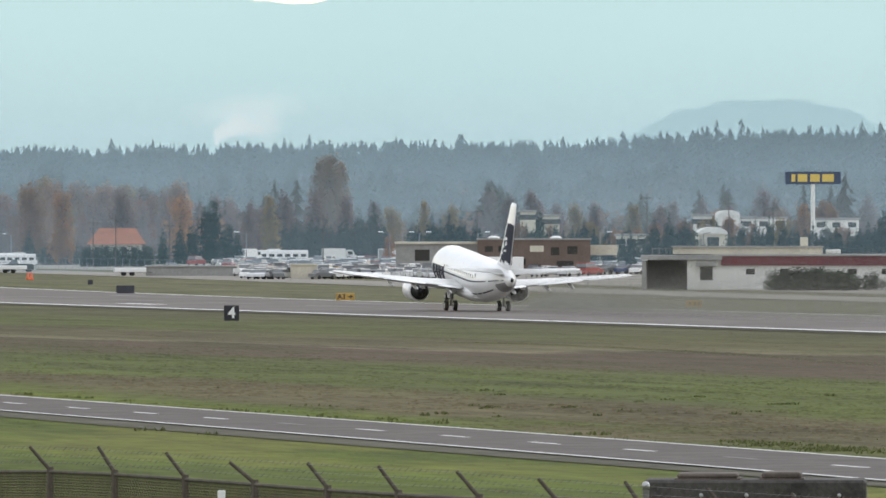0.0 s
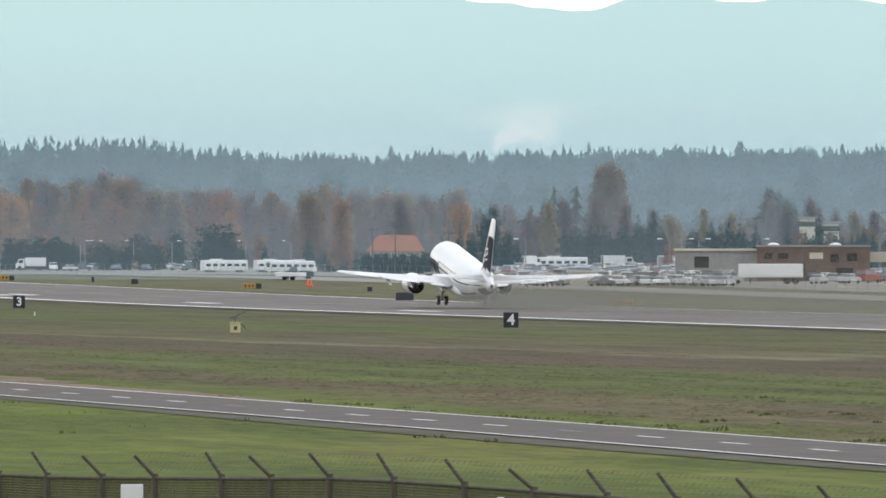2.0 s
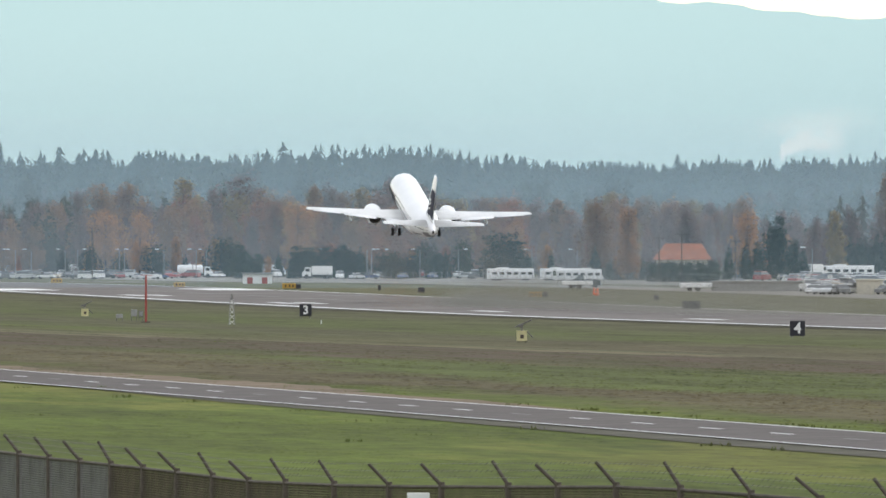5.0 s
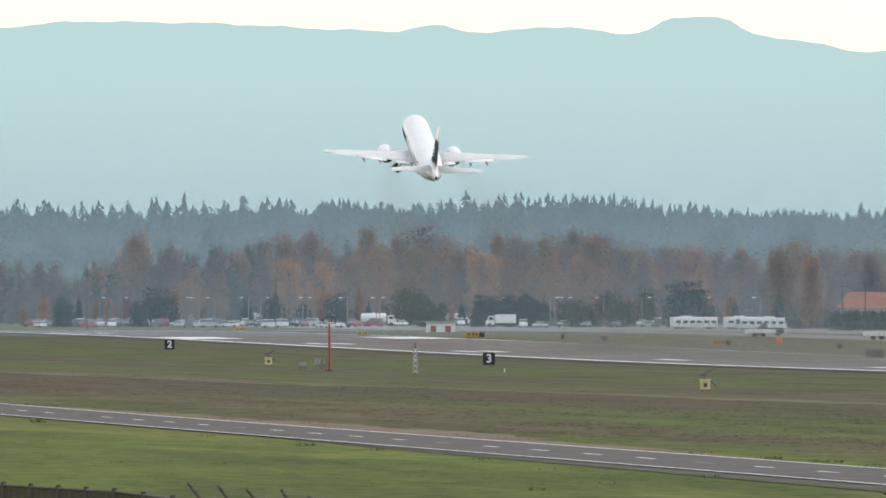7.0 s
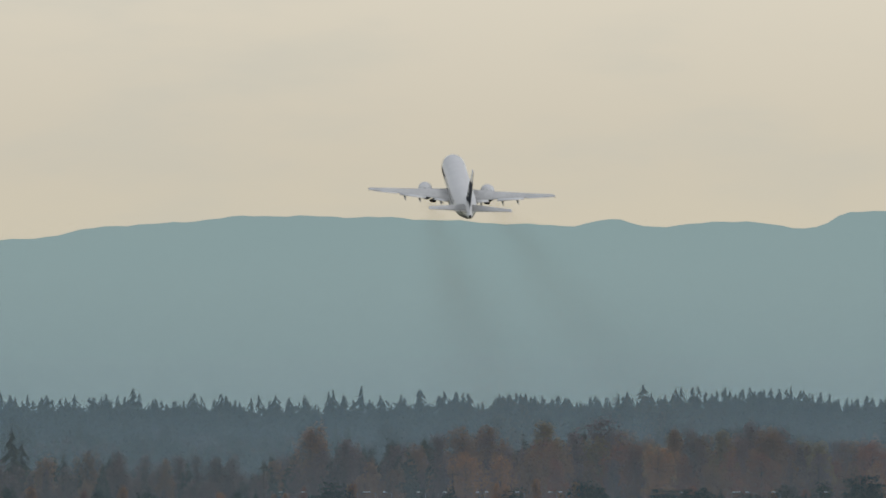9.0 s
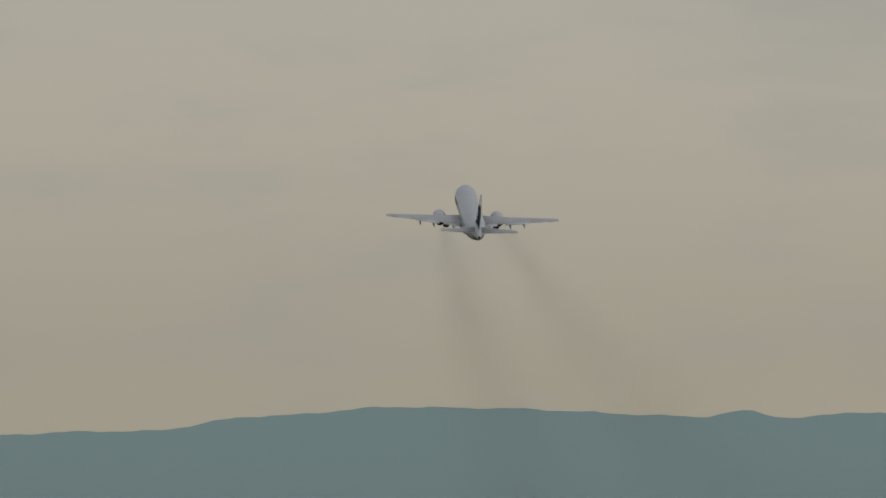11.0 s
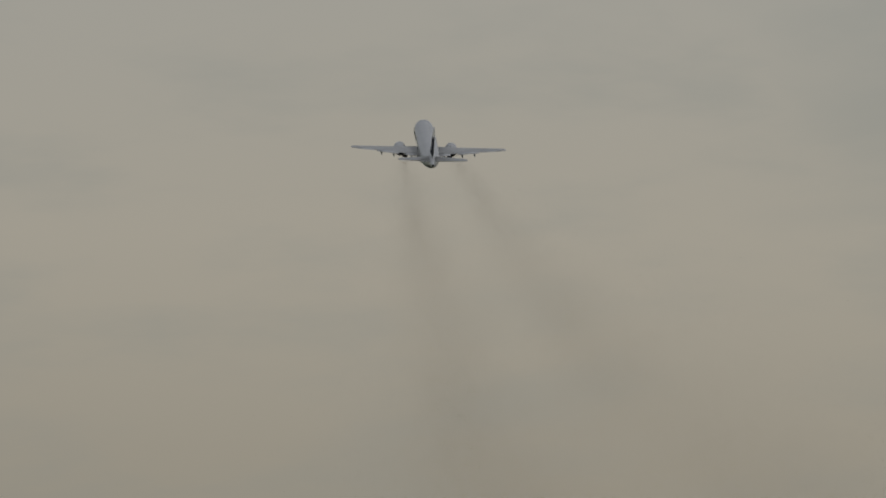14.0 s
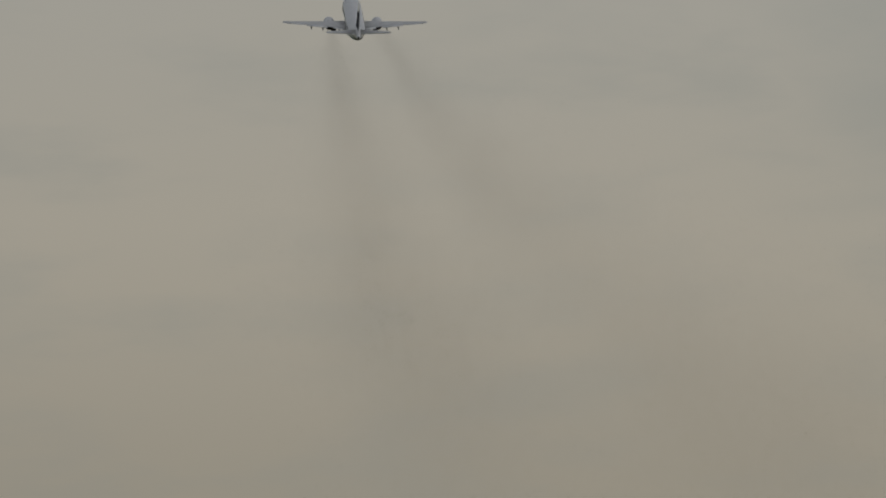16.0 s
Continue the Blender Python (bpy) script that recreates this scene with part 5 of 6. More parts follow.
# ---------------------------------------------------------------- vehicles
def wheels(parent, xs, y, r, w=.22):
    for x in xs:
        for s in (-1, 1):
            t = part("wheel", loft(bmesh.new(), [ring((x, s * (y - w / 2) + dy, r), r * q, r * q, 12, "y") for dy, q in ((-w / 2, .8), (-w / 2 + .04, 1), (w / 2 - .04, 1), (w / 2, .8))]), RUBBER, parent, "black tyre", smooth=True)


def car(kind, paint, label):
    c = thing(kind, pose(0, 0, -900), label, "car", "parked cars")
    tall = {"parked_car": 1.45, "parked_van": 1.95, "pickup_truck": 1.85}[kind]
    L, W = {"parked_car": (4.5, 1.76), "parked_van": (4.9, 1.95), "pickup_truck": (5.4, 1.95)}[kind]
    h = L / 2
    belt = tall * .68
    prof = [(-h, .35), (-h + .05, belt * .9), (-h * .75, belt), (h * .55, belt), (h * .95, belt * .78), (h, .4)]
    body = [[Vector((x, s * W / 2 * q, z)) for x, z in prof] for s, q in ((-1, .96), (-.9, 1), (.9, 1), (1, .96))]
    part("body", loft(bmesh.new(), body), paint, c, "painted body")
    top = {"parked_car": (-h * .72, -h * .45, h * .1, h * .42), "parked_van": (-h * .95, -h * .85, h * .25, h * .55), "pickup_truck": (-h * .1, 0, h * .28, h * .5)}[kind]
    rows = [[Vector((x, y * W / 2, z)) for x, y, z in ((top[0], s, belt), (top[1], s * .86, tall), (top[2], s * .86, tall), (top[3], s, belt))] for s in (-.94, .94)]
    part("cabin_glass", loft(bmesh.new(), rows), CAR_GLASS, c, "dark glass cabin")
    part("roof", box(bmesh.new(), top[1] - .05, top[2] + .05, -W * .42, W * .42, tall - .10, tall + .05, .03), paint, c)
    wheels(c, (-h * .62, h * .62), W / 2, .32)
    return c


def box_truck(name, label, length, tall, mat, tank=False, bus=False):
    c = thing(name, pose(0, 0, -900), label, "bus" if bus else "truck", "parked trucks and buses")
    h = length / 2
    if bus:
        rows = [[Vector((x, y, z)) for y, z in ((-1.25, .4), (-1.27, 1.5), (-1.2, tall - .2), (-1.0, tall), (1.0, tall), (1.2, tall - .2), (1.27, 1.5), (1.25, .4))] for x in (-h, -h + .12, h - .25, h)]
        part("body", loft(bmesh.new(), rows), mat, c, "white painted body")
        n = int(length / 1.5)
        wm = mesh_of("side_window", solid(-.5, .5, -.015, .015, -.26, .26, bevel=.01), GLASS_DARK)
        for i in range(n):
            for s in (-1, 1):
                o = part("side_window", wm, None, c)
                o.matrix_local = pose(-h + .9 + i * (length - 1.8) / (n - 1), s * 1.275, tall * .6)
        part("windscreen", solid(h - .02, h + .015, -1.0, 1.0, 1.2, tall - .35), GLASS_DARK, c)
        part("roof_unit", solid(-h * .6, -h * .1, -.7, .7, tall, tall + .25, bevel=.08), WHITE_WALL, c)
    else:
        if tank:
            part("tank", loft(bmesh.new(), [ring((x, 0, 1.9), r, r, 18, "x") for x, r in ((-h, .75), (-h + .15, 1.02), (h - 2.4, 1.02), (h - 2.25, .75))]), mat, c, "white steel tank", smooth=True)
            part("tank_hatch", rod(bmesh.new(), (-h * .3, 0, 2.85), (-h * .3, 0, 3.1), .3, n=10), mat, c)
            part("band", loft(bmesh.new(), [ring((x, 0, 1.9), 1.04, 1.04, 18, "x") for x in (-.6, -.4)]), GREY_WALL, c)
        else:
            part("cargo_box", solid(-h, h - 2.1, -1.2, 1.2, .95, tall, bevel=.04), mat, c, "white cargo box")
            part("rear_door", solid(-h - .02, -h, -1.05, 1.05, 1.05, tall - .12), GREY_WALL, c)
        part("chassis", solid(-h, h - .3, -.5, .5, .55, .95), BLACK, c, "dark chassis")
        cab = [[Vector((x, y, z)) for x, z in ((h - 1.95, .55), (h - 1.95, 2.5), (h - .75, 2.5), (h - .35, 1.55), (h, 1.45), (h, .55))] for y in (-1.1, 1.1)]
        part("cab", loft(bmesh.new(), cab), mat, c, "white cab")
        part("cab_window", solid(h - 1.7, h - .75, -1.13, 1.13, 1.6, 2.25), GLASS_DARK, c)
    wheels(c, (-h * .72, -h * .55, h * .7), 1.2, .48, .3)
    return c


def build_vehicles():
    rnd = random.Random(8)
    names = ("white", "silver", "grey", "black", "dark red", "dark blue", "beige", "yellow")
    stock = []
    for i, (paint, n) in enumerate(zip(CAR_COLOURS, names)):
        stock.append((car("parked_car", paint, n + " saloon car parked in the lot"), (8, 7, 2.4, 1.8, 1.6, 1.0, .8, .15)[i]))
        if i in (0, 1, 2, 4):
            stock.append((car("parked_van", paint, n + " van parked in the lot"), 1.2 if i == 0 else .5))
        if i in (0, 3, 7):
            stock.append((car("pickup_truck", paint, n + " pickup truck parked in the lot"), (.5, 0, 0, .5, 0, 0, 0, .08)[i]))
    cars, odds = [s[0] for s in stock], [s[1] for s in stock]

    def put(ob, u, v, turn, d=None, size=1.0):
        d = d or reach(u, v)
        x, y = spot(u, d)
        copy_thing(ob, pose(x, y, ground(x, y) + .03, 0, 0, -math.degrees(math.atan2(x, y)) + turn) @ Matrix.Scale(size, 4))
    # the crowded lot: cars nose to tail in close rows, most of them seen end on
    for v in (494, 492, 490, 488, 486, 484, 482, 480, 478, 475.5, 473, 470.5):
        u = 428 + rnd.uniform(0, 10) - (0 if v > 476 else 34)
        while u < (800 if v > 474 else 770):
            if not (506 < u < 568 and v > 483) and rnd.random() < .93:
                put(rnd.choices(cars, odds)[0], u, v + rnd.uniform(-1.2, 1.2), rnd.choice((78, 90, 102, 70, 265, 280, 255, 45)) + rnd.uniform(-7, 7), size=rnd.uniform(.88, 1))
            u += rnd.uniform(10, 15)
    for v in (490, 486.5, 483):
        u = 770.0
        while u < 1050:
            if not (800 < u < 938 and v > 484):
                put(rnd.choices(cars, odds)[0], u, v + rnd.uniform(-1, 1), rnd.choice((10, 60, 75, 250)), size=rnd.uniform(.88, 1))
            u += rnd.uniform(20, 34)
    for v in (486, 479, 472):
        u = 1056.0
        while u < 1136:
            put(rnd.choices(cars, odds)[0], u, v, rnd.uniform(55, 75))
            u += rnd.uniform(22, 30)
    # rows along the belt of trees
    for v, u0, u1, gap in ((467, -1270, -700, 19), (465, -1270, -700, 14), (463, -1270, -700, 13), (461.5, -1270, -690, 14), (465, -690, -560, 24), (467, -400, -150, 26), (464, -640, -160, 24), (462, -30, 120, 30), (471, 60, 440, 40), (480, 240, 420, 60)):
        u = float(u0)
        while u < u1:
            if rnd.random() < .82:
                put(rnd.choice([c for c in cars if "yellow" not in c["label"]]), u, v + rnd.uniform(-.8, .8), rnd.choice((0, 70, 95, 110, 255, 280, 60, 160)) + rnd.uniform(-8, 8), size=.9)
            u += gap * rnd.uniform(.8, 1.25)
    tanker = box_truck("tank_truck", "white tank truck parked beyond the runway", 8.0, 3.0, CAR_COLOURS[0], tank=True)
    put(tanker, -656, 465, 0)
    low = thing('flatbed_trailer', pose(0, 0, -900), 'low white flatbed trailer parked by the taxiway', 'trailer', 'parked trailers')
    part('deck', solid(-2.3, 2.3, -1.1, 1.1, .55, 1.15, bevel=.06), CAR_COLOURS[0], low, 'white trailer deck')
    part('tow_bar', rod(bmesh.new(), (2.3, 0, .6), (3.3, 0, .5), .06), GALV, low)
    wheels(low, (-.9, .3), 1.05, .33)
    for u, v in ((230, 463), (230, 489), (20, 484)):
        put(low, u, v, 4)
    truck = box_truck("box_truck", "white box truck parked beyond the taxiway", 6.6, 2.8, CAR_COLOURS[0])
    for u, v, turn in ((-440, 467, 180), (-520, 463, 0), (-1010, 462, 160), (-860, 462, 20), (440, 467, 60), (600, 466, 5), (690, 467, 70)):
        put(truck, u, v, turn)
    bus = box_truck("airport_bus", "long white bus parked beside the taxiway", 9.5, 2.5, CAR_COLOURS[0], bus=True)
    for u, v, turn in ((-98, 470, 20), (-4, 470, 20), (20, 472, 200), (500, 466.5, 10)):
        put(bus, u, v, turn)
    semi = thing("semi_trailer", pose(0, 0, -900), "long white semi-trailer parked before the brown building", "trailer", "parked trailers")
    part("cargo_box", solid(-4.6, 4.6, -1.2, 1.2, .95, 2.9, bevel=.06), CAR_COLOURS[0], semi, "white cargo box")
    part("rear_door", solid(4.6, 4.62, -1.05, 1.05, 1.05, 2.8), GREY_WALL, semi)
    part("landing_leg", rod(bmesh.new(), (-2.9, -.6, 0), (-2.9, -.6, 1.0), .08), GALV, semi)
    part("landing_leg", rod(bmesh.new(), (-2.9, .6, 0), (-2.9, .6, 1.0), .08), GALV, semi)
    wheels(semi, (2.4, 3.6), 1.15, .48, .3)
    put(semi, 869, 491, 3)
    put(cars[[c["label"].startswith("black pickup") for c in cars].index(True)], 32, 482, 170)
    put(cars[[c["label"].startswith("white pickup") for c in cars].index(True)], 1500, 512, 180)
    put(cars[[c["label"].startswith("white saloon") for c in cars].index(True)], 866, 0, 180, d=2600)
    for ob in (*cars, tanker, truck, bus, low, semi):
        for o in (*ob.children_recursive, ob):
            bpy.data.objects.remove(o)


build_vehicles()


# ---------------------------------------------------------------- buildings
def block(parent, name, k, u, u0, u1, v_base, v0, v1, y0, y1, mat, label="", bevel=0.0):
    """A mass of a building, between bearings u0, u1 and depressions v0 (top), v1 (foot)."""
    return part(name, solid((u0 - u) * k, (u1 - u) * k, y0, y1, max(-.3, (v_base - v1) * k), (v_base - v0) * k, bevel=bevel), mat, parent, label)


def build_buildings():
    # long low terminal shed with maroon fascia
    u, vb = 1400, 513
    m, d = at(u, vb)
    k = d / 24200
    b = thing("warehouse", m, "long low warehouse with maroon fascia and open bay", "building")
    wall = block(b, "wall", k, u, 1278, 1760, vb, 470, vb + 6, 0, 22, WHITE_WALL, "off-white wall")
    block(b, "fascia", k, u, 1276, 1764, vb, 454, 470, -.35, 22.3, MAROON, "maroon fascia band")
    block(b, "roof", k, u, 1274, 1766, vb, 450, 454, -.5, 22.5, GREY_WALL, "grey roof edge", .05)
    block(b, "upper_storey", k, u, 1190, 1456, vb, 438, 450, 4, 20, CREAM_WALL, "cream roof storey")
    block(b, "upper_roof", k, u, 1187, 1459, vb, 436, 438, 3.6, 20.4, GREY_WALL)
    block(b, "chimney", k, u, 1416, 1430, vb, 420, 436, 8, 9.4, CREAM_WALL, "cream chimney block")
    block(b, "roof_unit", k, u, 1461, 1488, vb, 442, 450, 8, 11, WHITE_WALL, "white roof unit", .1)
    block(b, "pier", k, u, 1216, 1278, vb, 456, vb + 6, 0, 20, WHITE_WALL, "off-white pier")
    block(b, "pier", k, u, 1136, 1144, vb, 462, vb + 6, 0, 20, GREY_WALL)
    block(b, "bay_roof", k, u, 1134, 1278, vb, 452, 460, -.6, 20.2, GREY_WALL, "grey canopy roof")
    block(b, "bay_back", k, u, 1144, 1216, vb, 460, vb + 6, 14, 20, GREY_WALL, "shaded bay wall")
    block(b, "door", k, u, 1239, 1261, vb, 472, 496, -.05, 0, GLASS_DARK, "dark doorway")
    block(b, "canopy", k, u, 1232, 1268, vb, 463, 471, -1.2, 0, GREY_WALL)
    for q in range(1154, 1190, 12):
        part("roof_rail", rod(bmesh.new(), ((q - u) * k, 4, (vb - 452) * k), ((q - u) * k, 4, (vb - 440) * k), .05), GALV, b)
    part("roof_rail", rod(bmesh.new(), ((1152 - u) * k, 4, (vb - 440) * k), ((1190 - u) * k, 4, (vb - 440) * k), .05), GALV, b)
    for q in range(1320, 1740, 60):
        block(b, "window", k, u, q, q + 16, vb, 476, 486, -.03, 0, GLASS_DARK)
    # brown office block with a grey annex
    u, vb = 950, 486
    m, d = at(u, vb)
    k = d / 24200
    b = thing("office_building", m, "low brown brick building with grey annex and dark openings", "building")
    block(b, "wall", k, u, 845, 1045, vb, 425, vb + 6, 0, 16, BROWN_WALL, "brown brick wall")
    block(b, "roof", k, u, 843, 1047, vb, 422, 425, -.2, 16.2, GREY_WALL)
    block(b, "annex", k, u, 700, 845, vb, 432, vb + 6, 2, 18, GREY_WALL, "grey annex wall")
    block(b, "annex_roof", k, u, 698, 846, vb, 428, 432, 1.5, 18.2, CREAM_WALL, "pale roof edge")
    block(b, "annex_door", k, u, 734, 760, vb, 442, 462, 1.94, 2, GLASS_DARK, "dark doorway")
    for q0, q1, v0, v1, mt in ((858, 872, 436, 446, GLASS_DARK), (882, 900, 436, 446, GLASS_DARK), (938, 962, 435, 446, CREAM_WALL), (975, 990, 438, 452, GLASS_DARK), (1004, 1022, 436, 450, GLASS_DARK), (910, 930, 458, 470, GLASS_DARK), (985, 1015, 462, 472, GLASS_DARK)):
        block(b, "window", k, u, q0, q1, vb, v0, v1, -.05, .02, mt)
    for q in (874, 984):
        part("roof_dome", loft(bmesh.new(), [ring(((q - u) * k, 6, (vb - 422) * k + z), r, r, 14, "z") for z, r in ((0, .9), (.2, .8), (.38, .3))]), SIGN_WHITE, b, "white roof dome", smooth=True)
    block(b, "lower_wing", k, u, 1040, 1092, vb, 434, 452, 6, 16, CREAM_WALL, "cream lower wing")
    # house with the orange roof
    u, vb = 206, 470
    m, d = at(u, vb)
    k = d / 24200
    b = thing("orange_roofed_house", m, "house with a broad orange tiled roof and cream walls", "house")
    block(b, "wall", k, u, 160, 252, vb, 432, vb + 4, 1, 13, CREAM_WALL, "cream wall")
    roof = [[Vector(((q - u) * k, y, (vb - v) * k)) for q, y, v in pts] for pts in (((153, -.3, 433), (259, -.3, 433), (259, 14.3, 433), (153, 14.3, 433)), ((176, 6.5, 404), (240, 6.5, 404), (240, 7.5, 404), (176, 7.5, 404)))]
    part("roof", loft(bmesh.new(), roof), ROOF_ORANGE, b, "orange tiled hipped roof")
    for q in (168, 184, 200, 216, 232):
        block(b, "window", k, u, q, q + 8, vb, 438, 450, .95, 1, GLASS_DARK)
    # long grey shed, beige shed, red and white hut
    for name, lab, cat, u, vb, u0, u1, v0, mat, depth in (
            ("low_shed", "long low grey shed beside the taxiway", "shed", 344, 489, 258, 432, 470, GREY_WALL, 7), ("beige_shed", "small beige block shed with a flat roof", "shed", 537, 495, 514, 561, 467, CREAM_WALL, 4),
            ("airfield_hut", "small red and white airfield hut", "hut", -548, 475, -572, -520, 456, SIGN_WHITE, 4), ("storage_shed", "flat brown storage shed behind the lot", "shed", 290, 458, 262, 318, 447, BROWN_WALL, 6)):
        m, d = at(u, vb)
        k = d / 24200
        b = thing(name, m, lab, cat)
        block(b, "wall", k, u, u0, u1, vb, v0 + 3, vb + 4, 0, depth, mat)
        block(b, "roof", k, u, u0 - 2, u1 + 2, vb, v0, v0 + 3, -.25, depth + .25, GREY_WALL if mat is not CREAM_WALL else CREAM_WALL, bevel=.04)
        n = max(2, int((u1 - u0) / 22))
        for i in range(n):
            q = u0 + (i + .5) * (u1 - u0) / n
            block(b, "door_panel", k, u, q - 5, q + 5, vb, v0 + 8, vb, -.04, 0, RED_PAINT if name == "airfield_hut" else mat)
    # vaulted halls and flat sheds further back
    for u, vb, w, v_eave, v_top, mat, d in ((1290, 396, 38, 380, 372, WHITE_WALL, 2650), (1262, 431, 52, 414, 402, CREAM_WALL, 2330)):
        x, y = spot(u, d)
        k = d / 24200
        b = thing("vaulted_hall", pose(x, y, ground(x, y), 0, 0, -10), "pale hall with a vaulted roof behind trees", "building", "vaulted halls")
        z0 = level(v_eave, d) - ground(x, y)
        z1 = level(v_top, d) - ground(x, y)
        part("wall", solid(-w * k / 2, w * k / 2, 0, 20, -.3, z0), mat, b)
        arc = [(math.cos(a), math.sin(a)) for a in (math.pi * i / 10 for i in range(11))]
        part("vault", loft(bmesh.new(), [[Vector((w * k / 2 * c, yy, z0 + (z1 - z0) * s)) for c, s in arc] for yy in (-.3, 20.3)]), WHITE_WALL, b, "pale vaulted roof", smooth=False)
        part("window", solid(-w * k * .2, w * k * .2, -.06, 0, z0 * .55, z0 * .9), GLASS_DARK, b)
    for u0, u1, v0, v1, d, mat in ((1226, 1260, 380, 396, 2700, WHITE_WALL), (1310, 1392, 384, 396, 2720, WHITE_WALL), (1090, 1145, 414, 436, 2350, CREAM_WALL), (1440, 1520, 386, 394, 2760, WHITE_WALL), (1395, 1435, 338, 344, 4400, WHITE_WALL), (1500, 1550, 332, 338, 4420, WHITE_WALL),
                                   (920, 948, 372, 390, 2680, CREAM_WALL), (955, 990, 380, 392, 2690, CREAM_WALL), (1165, 1200, 344, 350, 4360, CREAM_WALL), (680, 700, 350, 356, 4340, WHITE_WALL), (-270, -225, 310, 316, 4450, CREAM_WALL), (-1640, -1530, 312, 318, 4450, CREAM_WALL)):
        uu = (u0 + u1) / 2
        x, y = spot(uu, d)
        k = d / 24200
        g = ground(x, y)
        b = thing("distant_building", pose(x, y, g, 0, 0, -math.degrees(math.atan2(x, y))), "pale flat-roofed building among distant trees", "building", "distant buildings")
        part("wall", solid((u0 - uu) * k, (u1 - uu) * k, 0, 12, min(-.3, level(v1, d) - g), level(v0, d) - g - .4), mat, b)
        part("roof", solid((u0 - uu) * k - .3, (u1 - uu) * k + .3, -.3, 12.3, level(v0, d) - g - .4, level(v0, d) - g, bevel=.05), GREY_WALL, b)
        for i in range(3):
            q = (u0 - uu) * k * (.7 - .7 * i)
            part("window", solid(q - .8, q + .8, -.05, 0, level(v0, d) - g - 1.9, level(v0, d) - g - .9), GLASS_DARK, b)


build_buildings()


# ---------------------------------------------------------------- big sign, lamps, poles
def build_poles():
    d = 2380.0
    x, y = spot(1438.5, d)
    k = d / 24200
    g = ground(x, y)
    s = thing("pylon_sign", pose(x, y, g, 0, 0, -math.degrees(math.atan2(x, y))), "tall roadside pylon sign, navy with yellow blocks", "sign")
    zt, zb = level(304, d) - g, level(326.5, d) - g
    part("panel", solid(-49.5 * k, 49.5 * k, -.4, .4, zb, zt, bevel=.08), SIGN_NAVY, s, "dark navy sign panel")
    for q0, q1 in ((-38, -31), (-27, -10), (-5, 12), (16, 37)):
        part("emblem_block", solid(q0 * k, q1 * k, -.46, -.41, zb + 4.5 * k, zt - 4.5 * k, bevel=.04), SIGN_GOLD, s, "yellow emblem block")
    part("pole", rod(bmesh.new(), (0, 0, -.3), (0, 0, zb + .1), 4 * k, 3.6 * k, 12), WHITE_WALL, s, "pale steel pole")
    lamp = thing("street_lamp", pose(0, 0, -900), "tall grey street lamp with a bent arm", "street lamp", "street lamps along the lots")
    part("post", rod(bmesh.new(), (0, 0, -.3), (0, 0, 6.2), .11, .07, 8), LAMP_POST, lamp)
    part("arm", rod(bmesh.new(), (0, 0, 6.1), (-1.3, 0, 6.4), .05, .05), GALV, lamp)
    part("lamp_head", loft(bmesh.new(), [[Vector((x, y, z)) for y, z in ((-.16, 6.36), (.16, 6.36), (.12, 6.52), (-.12, 6.52))] for x in (-1.2, -2.0)]), SIGN_WHITE, lamp, "pale lamp head")
    rnd = random.Random(6)
    for u in (-1130, -1090, -1006, -974, -946, -886, -864, -790, -781, -711, -654, -636, -423, -386, -352, -344, -304, -258, -190, -120, -60, 20, 90):
        dd = 3060 + rnd.uniform(-30, 40)
        x, y = spot(u, dd)
        copy_thing(lamp, pose(x, y, ground(x, y), 0, 0, rnd.choice((0, 0, 180)) + rnd.uniform(-15, 15)))
    for u in (436, 690, 712, 742, 846, 1062, 1245):
        dd = 2150
        x, y = spot(u, dd)
        copy_thing(lamp, pose(x, y, ground(x, y), 0, 0, rnd.choice((0, 180))) @ Matrix.Scale(.95, 4))
    for o in (*lamp.children_recursive, lamp):
        bpy.data.objects.remove(o)
    for u, d, v in ((1145, 2300, 342), (1290, 2300, 352), (572, 2300, 380), (845, 2350, 366), (1368, 2300, 360), (-838, 2750, 376), (-1172, 2760, 365), (300, 2400, 392), (165, 2380, 386), (205, 2380, 380)):
        x, y = spot(u, d)
        g = ground(x, y)
        p = thing("utility_pole", pose(x, y, g), "weathered wooden utility pole with a crossarm", "pole", "utility poles")
        h = level(v, d) - g
        part("post", rod(bmesh.new(), (0, 0, -.3), (0, 0, h), .12, .08, 8), BARK, p)
        part("crossarm", solid(-1.1, 1.1, -.06, .06, h - .9, h - .75), BARK, p)
    # chain fence beyond the taxiway
    f = thing("perimeter_fence", pose(0, 0, 0), "grey wire fence with posts beyond the taxiway", "fence")
    post = mesh_of("post", rod(bmesh.new(), (0, 0, -.1), (0, 0, 1.9), .03, n=6), LAMP_POST)
    for i in range(140):
        y = 1700 + i * 7.0
        x = 349.0
        o = part("post", post, None, f)
        o.location = (x, y, ground(x, y))
    for z in (.4, 1.0, 1.85):
        bm = bmesh.new()
        for i in range(139):
            y = 1700 + i * 7.0
            rod(bm, (349.0, y, ground(349.0, y) + z), (349.0, y + 7, ground(349.0, y + 7) + z), .014, n=4)
        part("rail", bm, GALV, f)


build_poles()


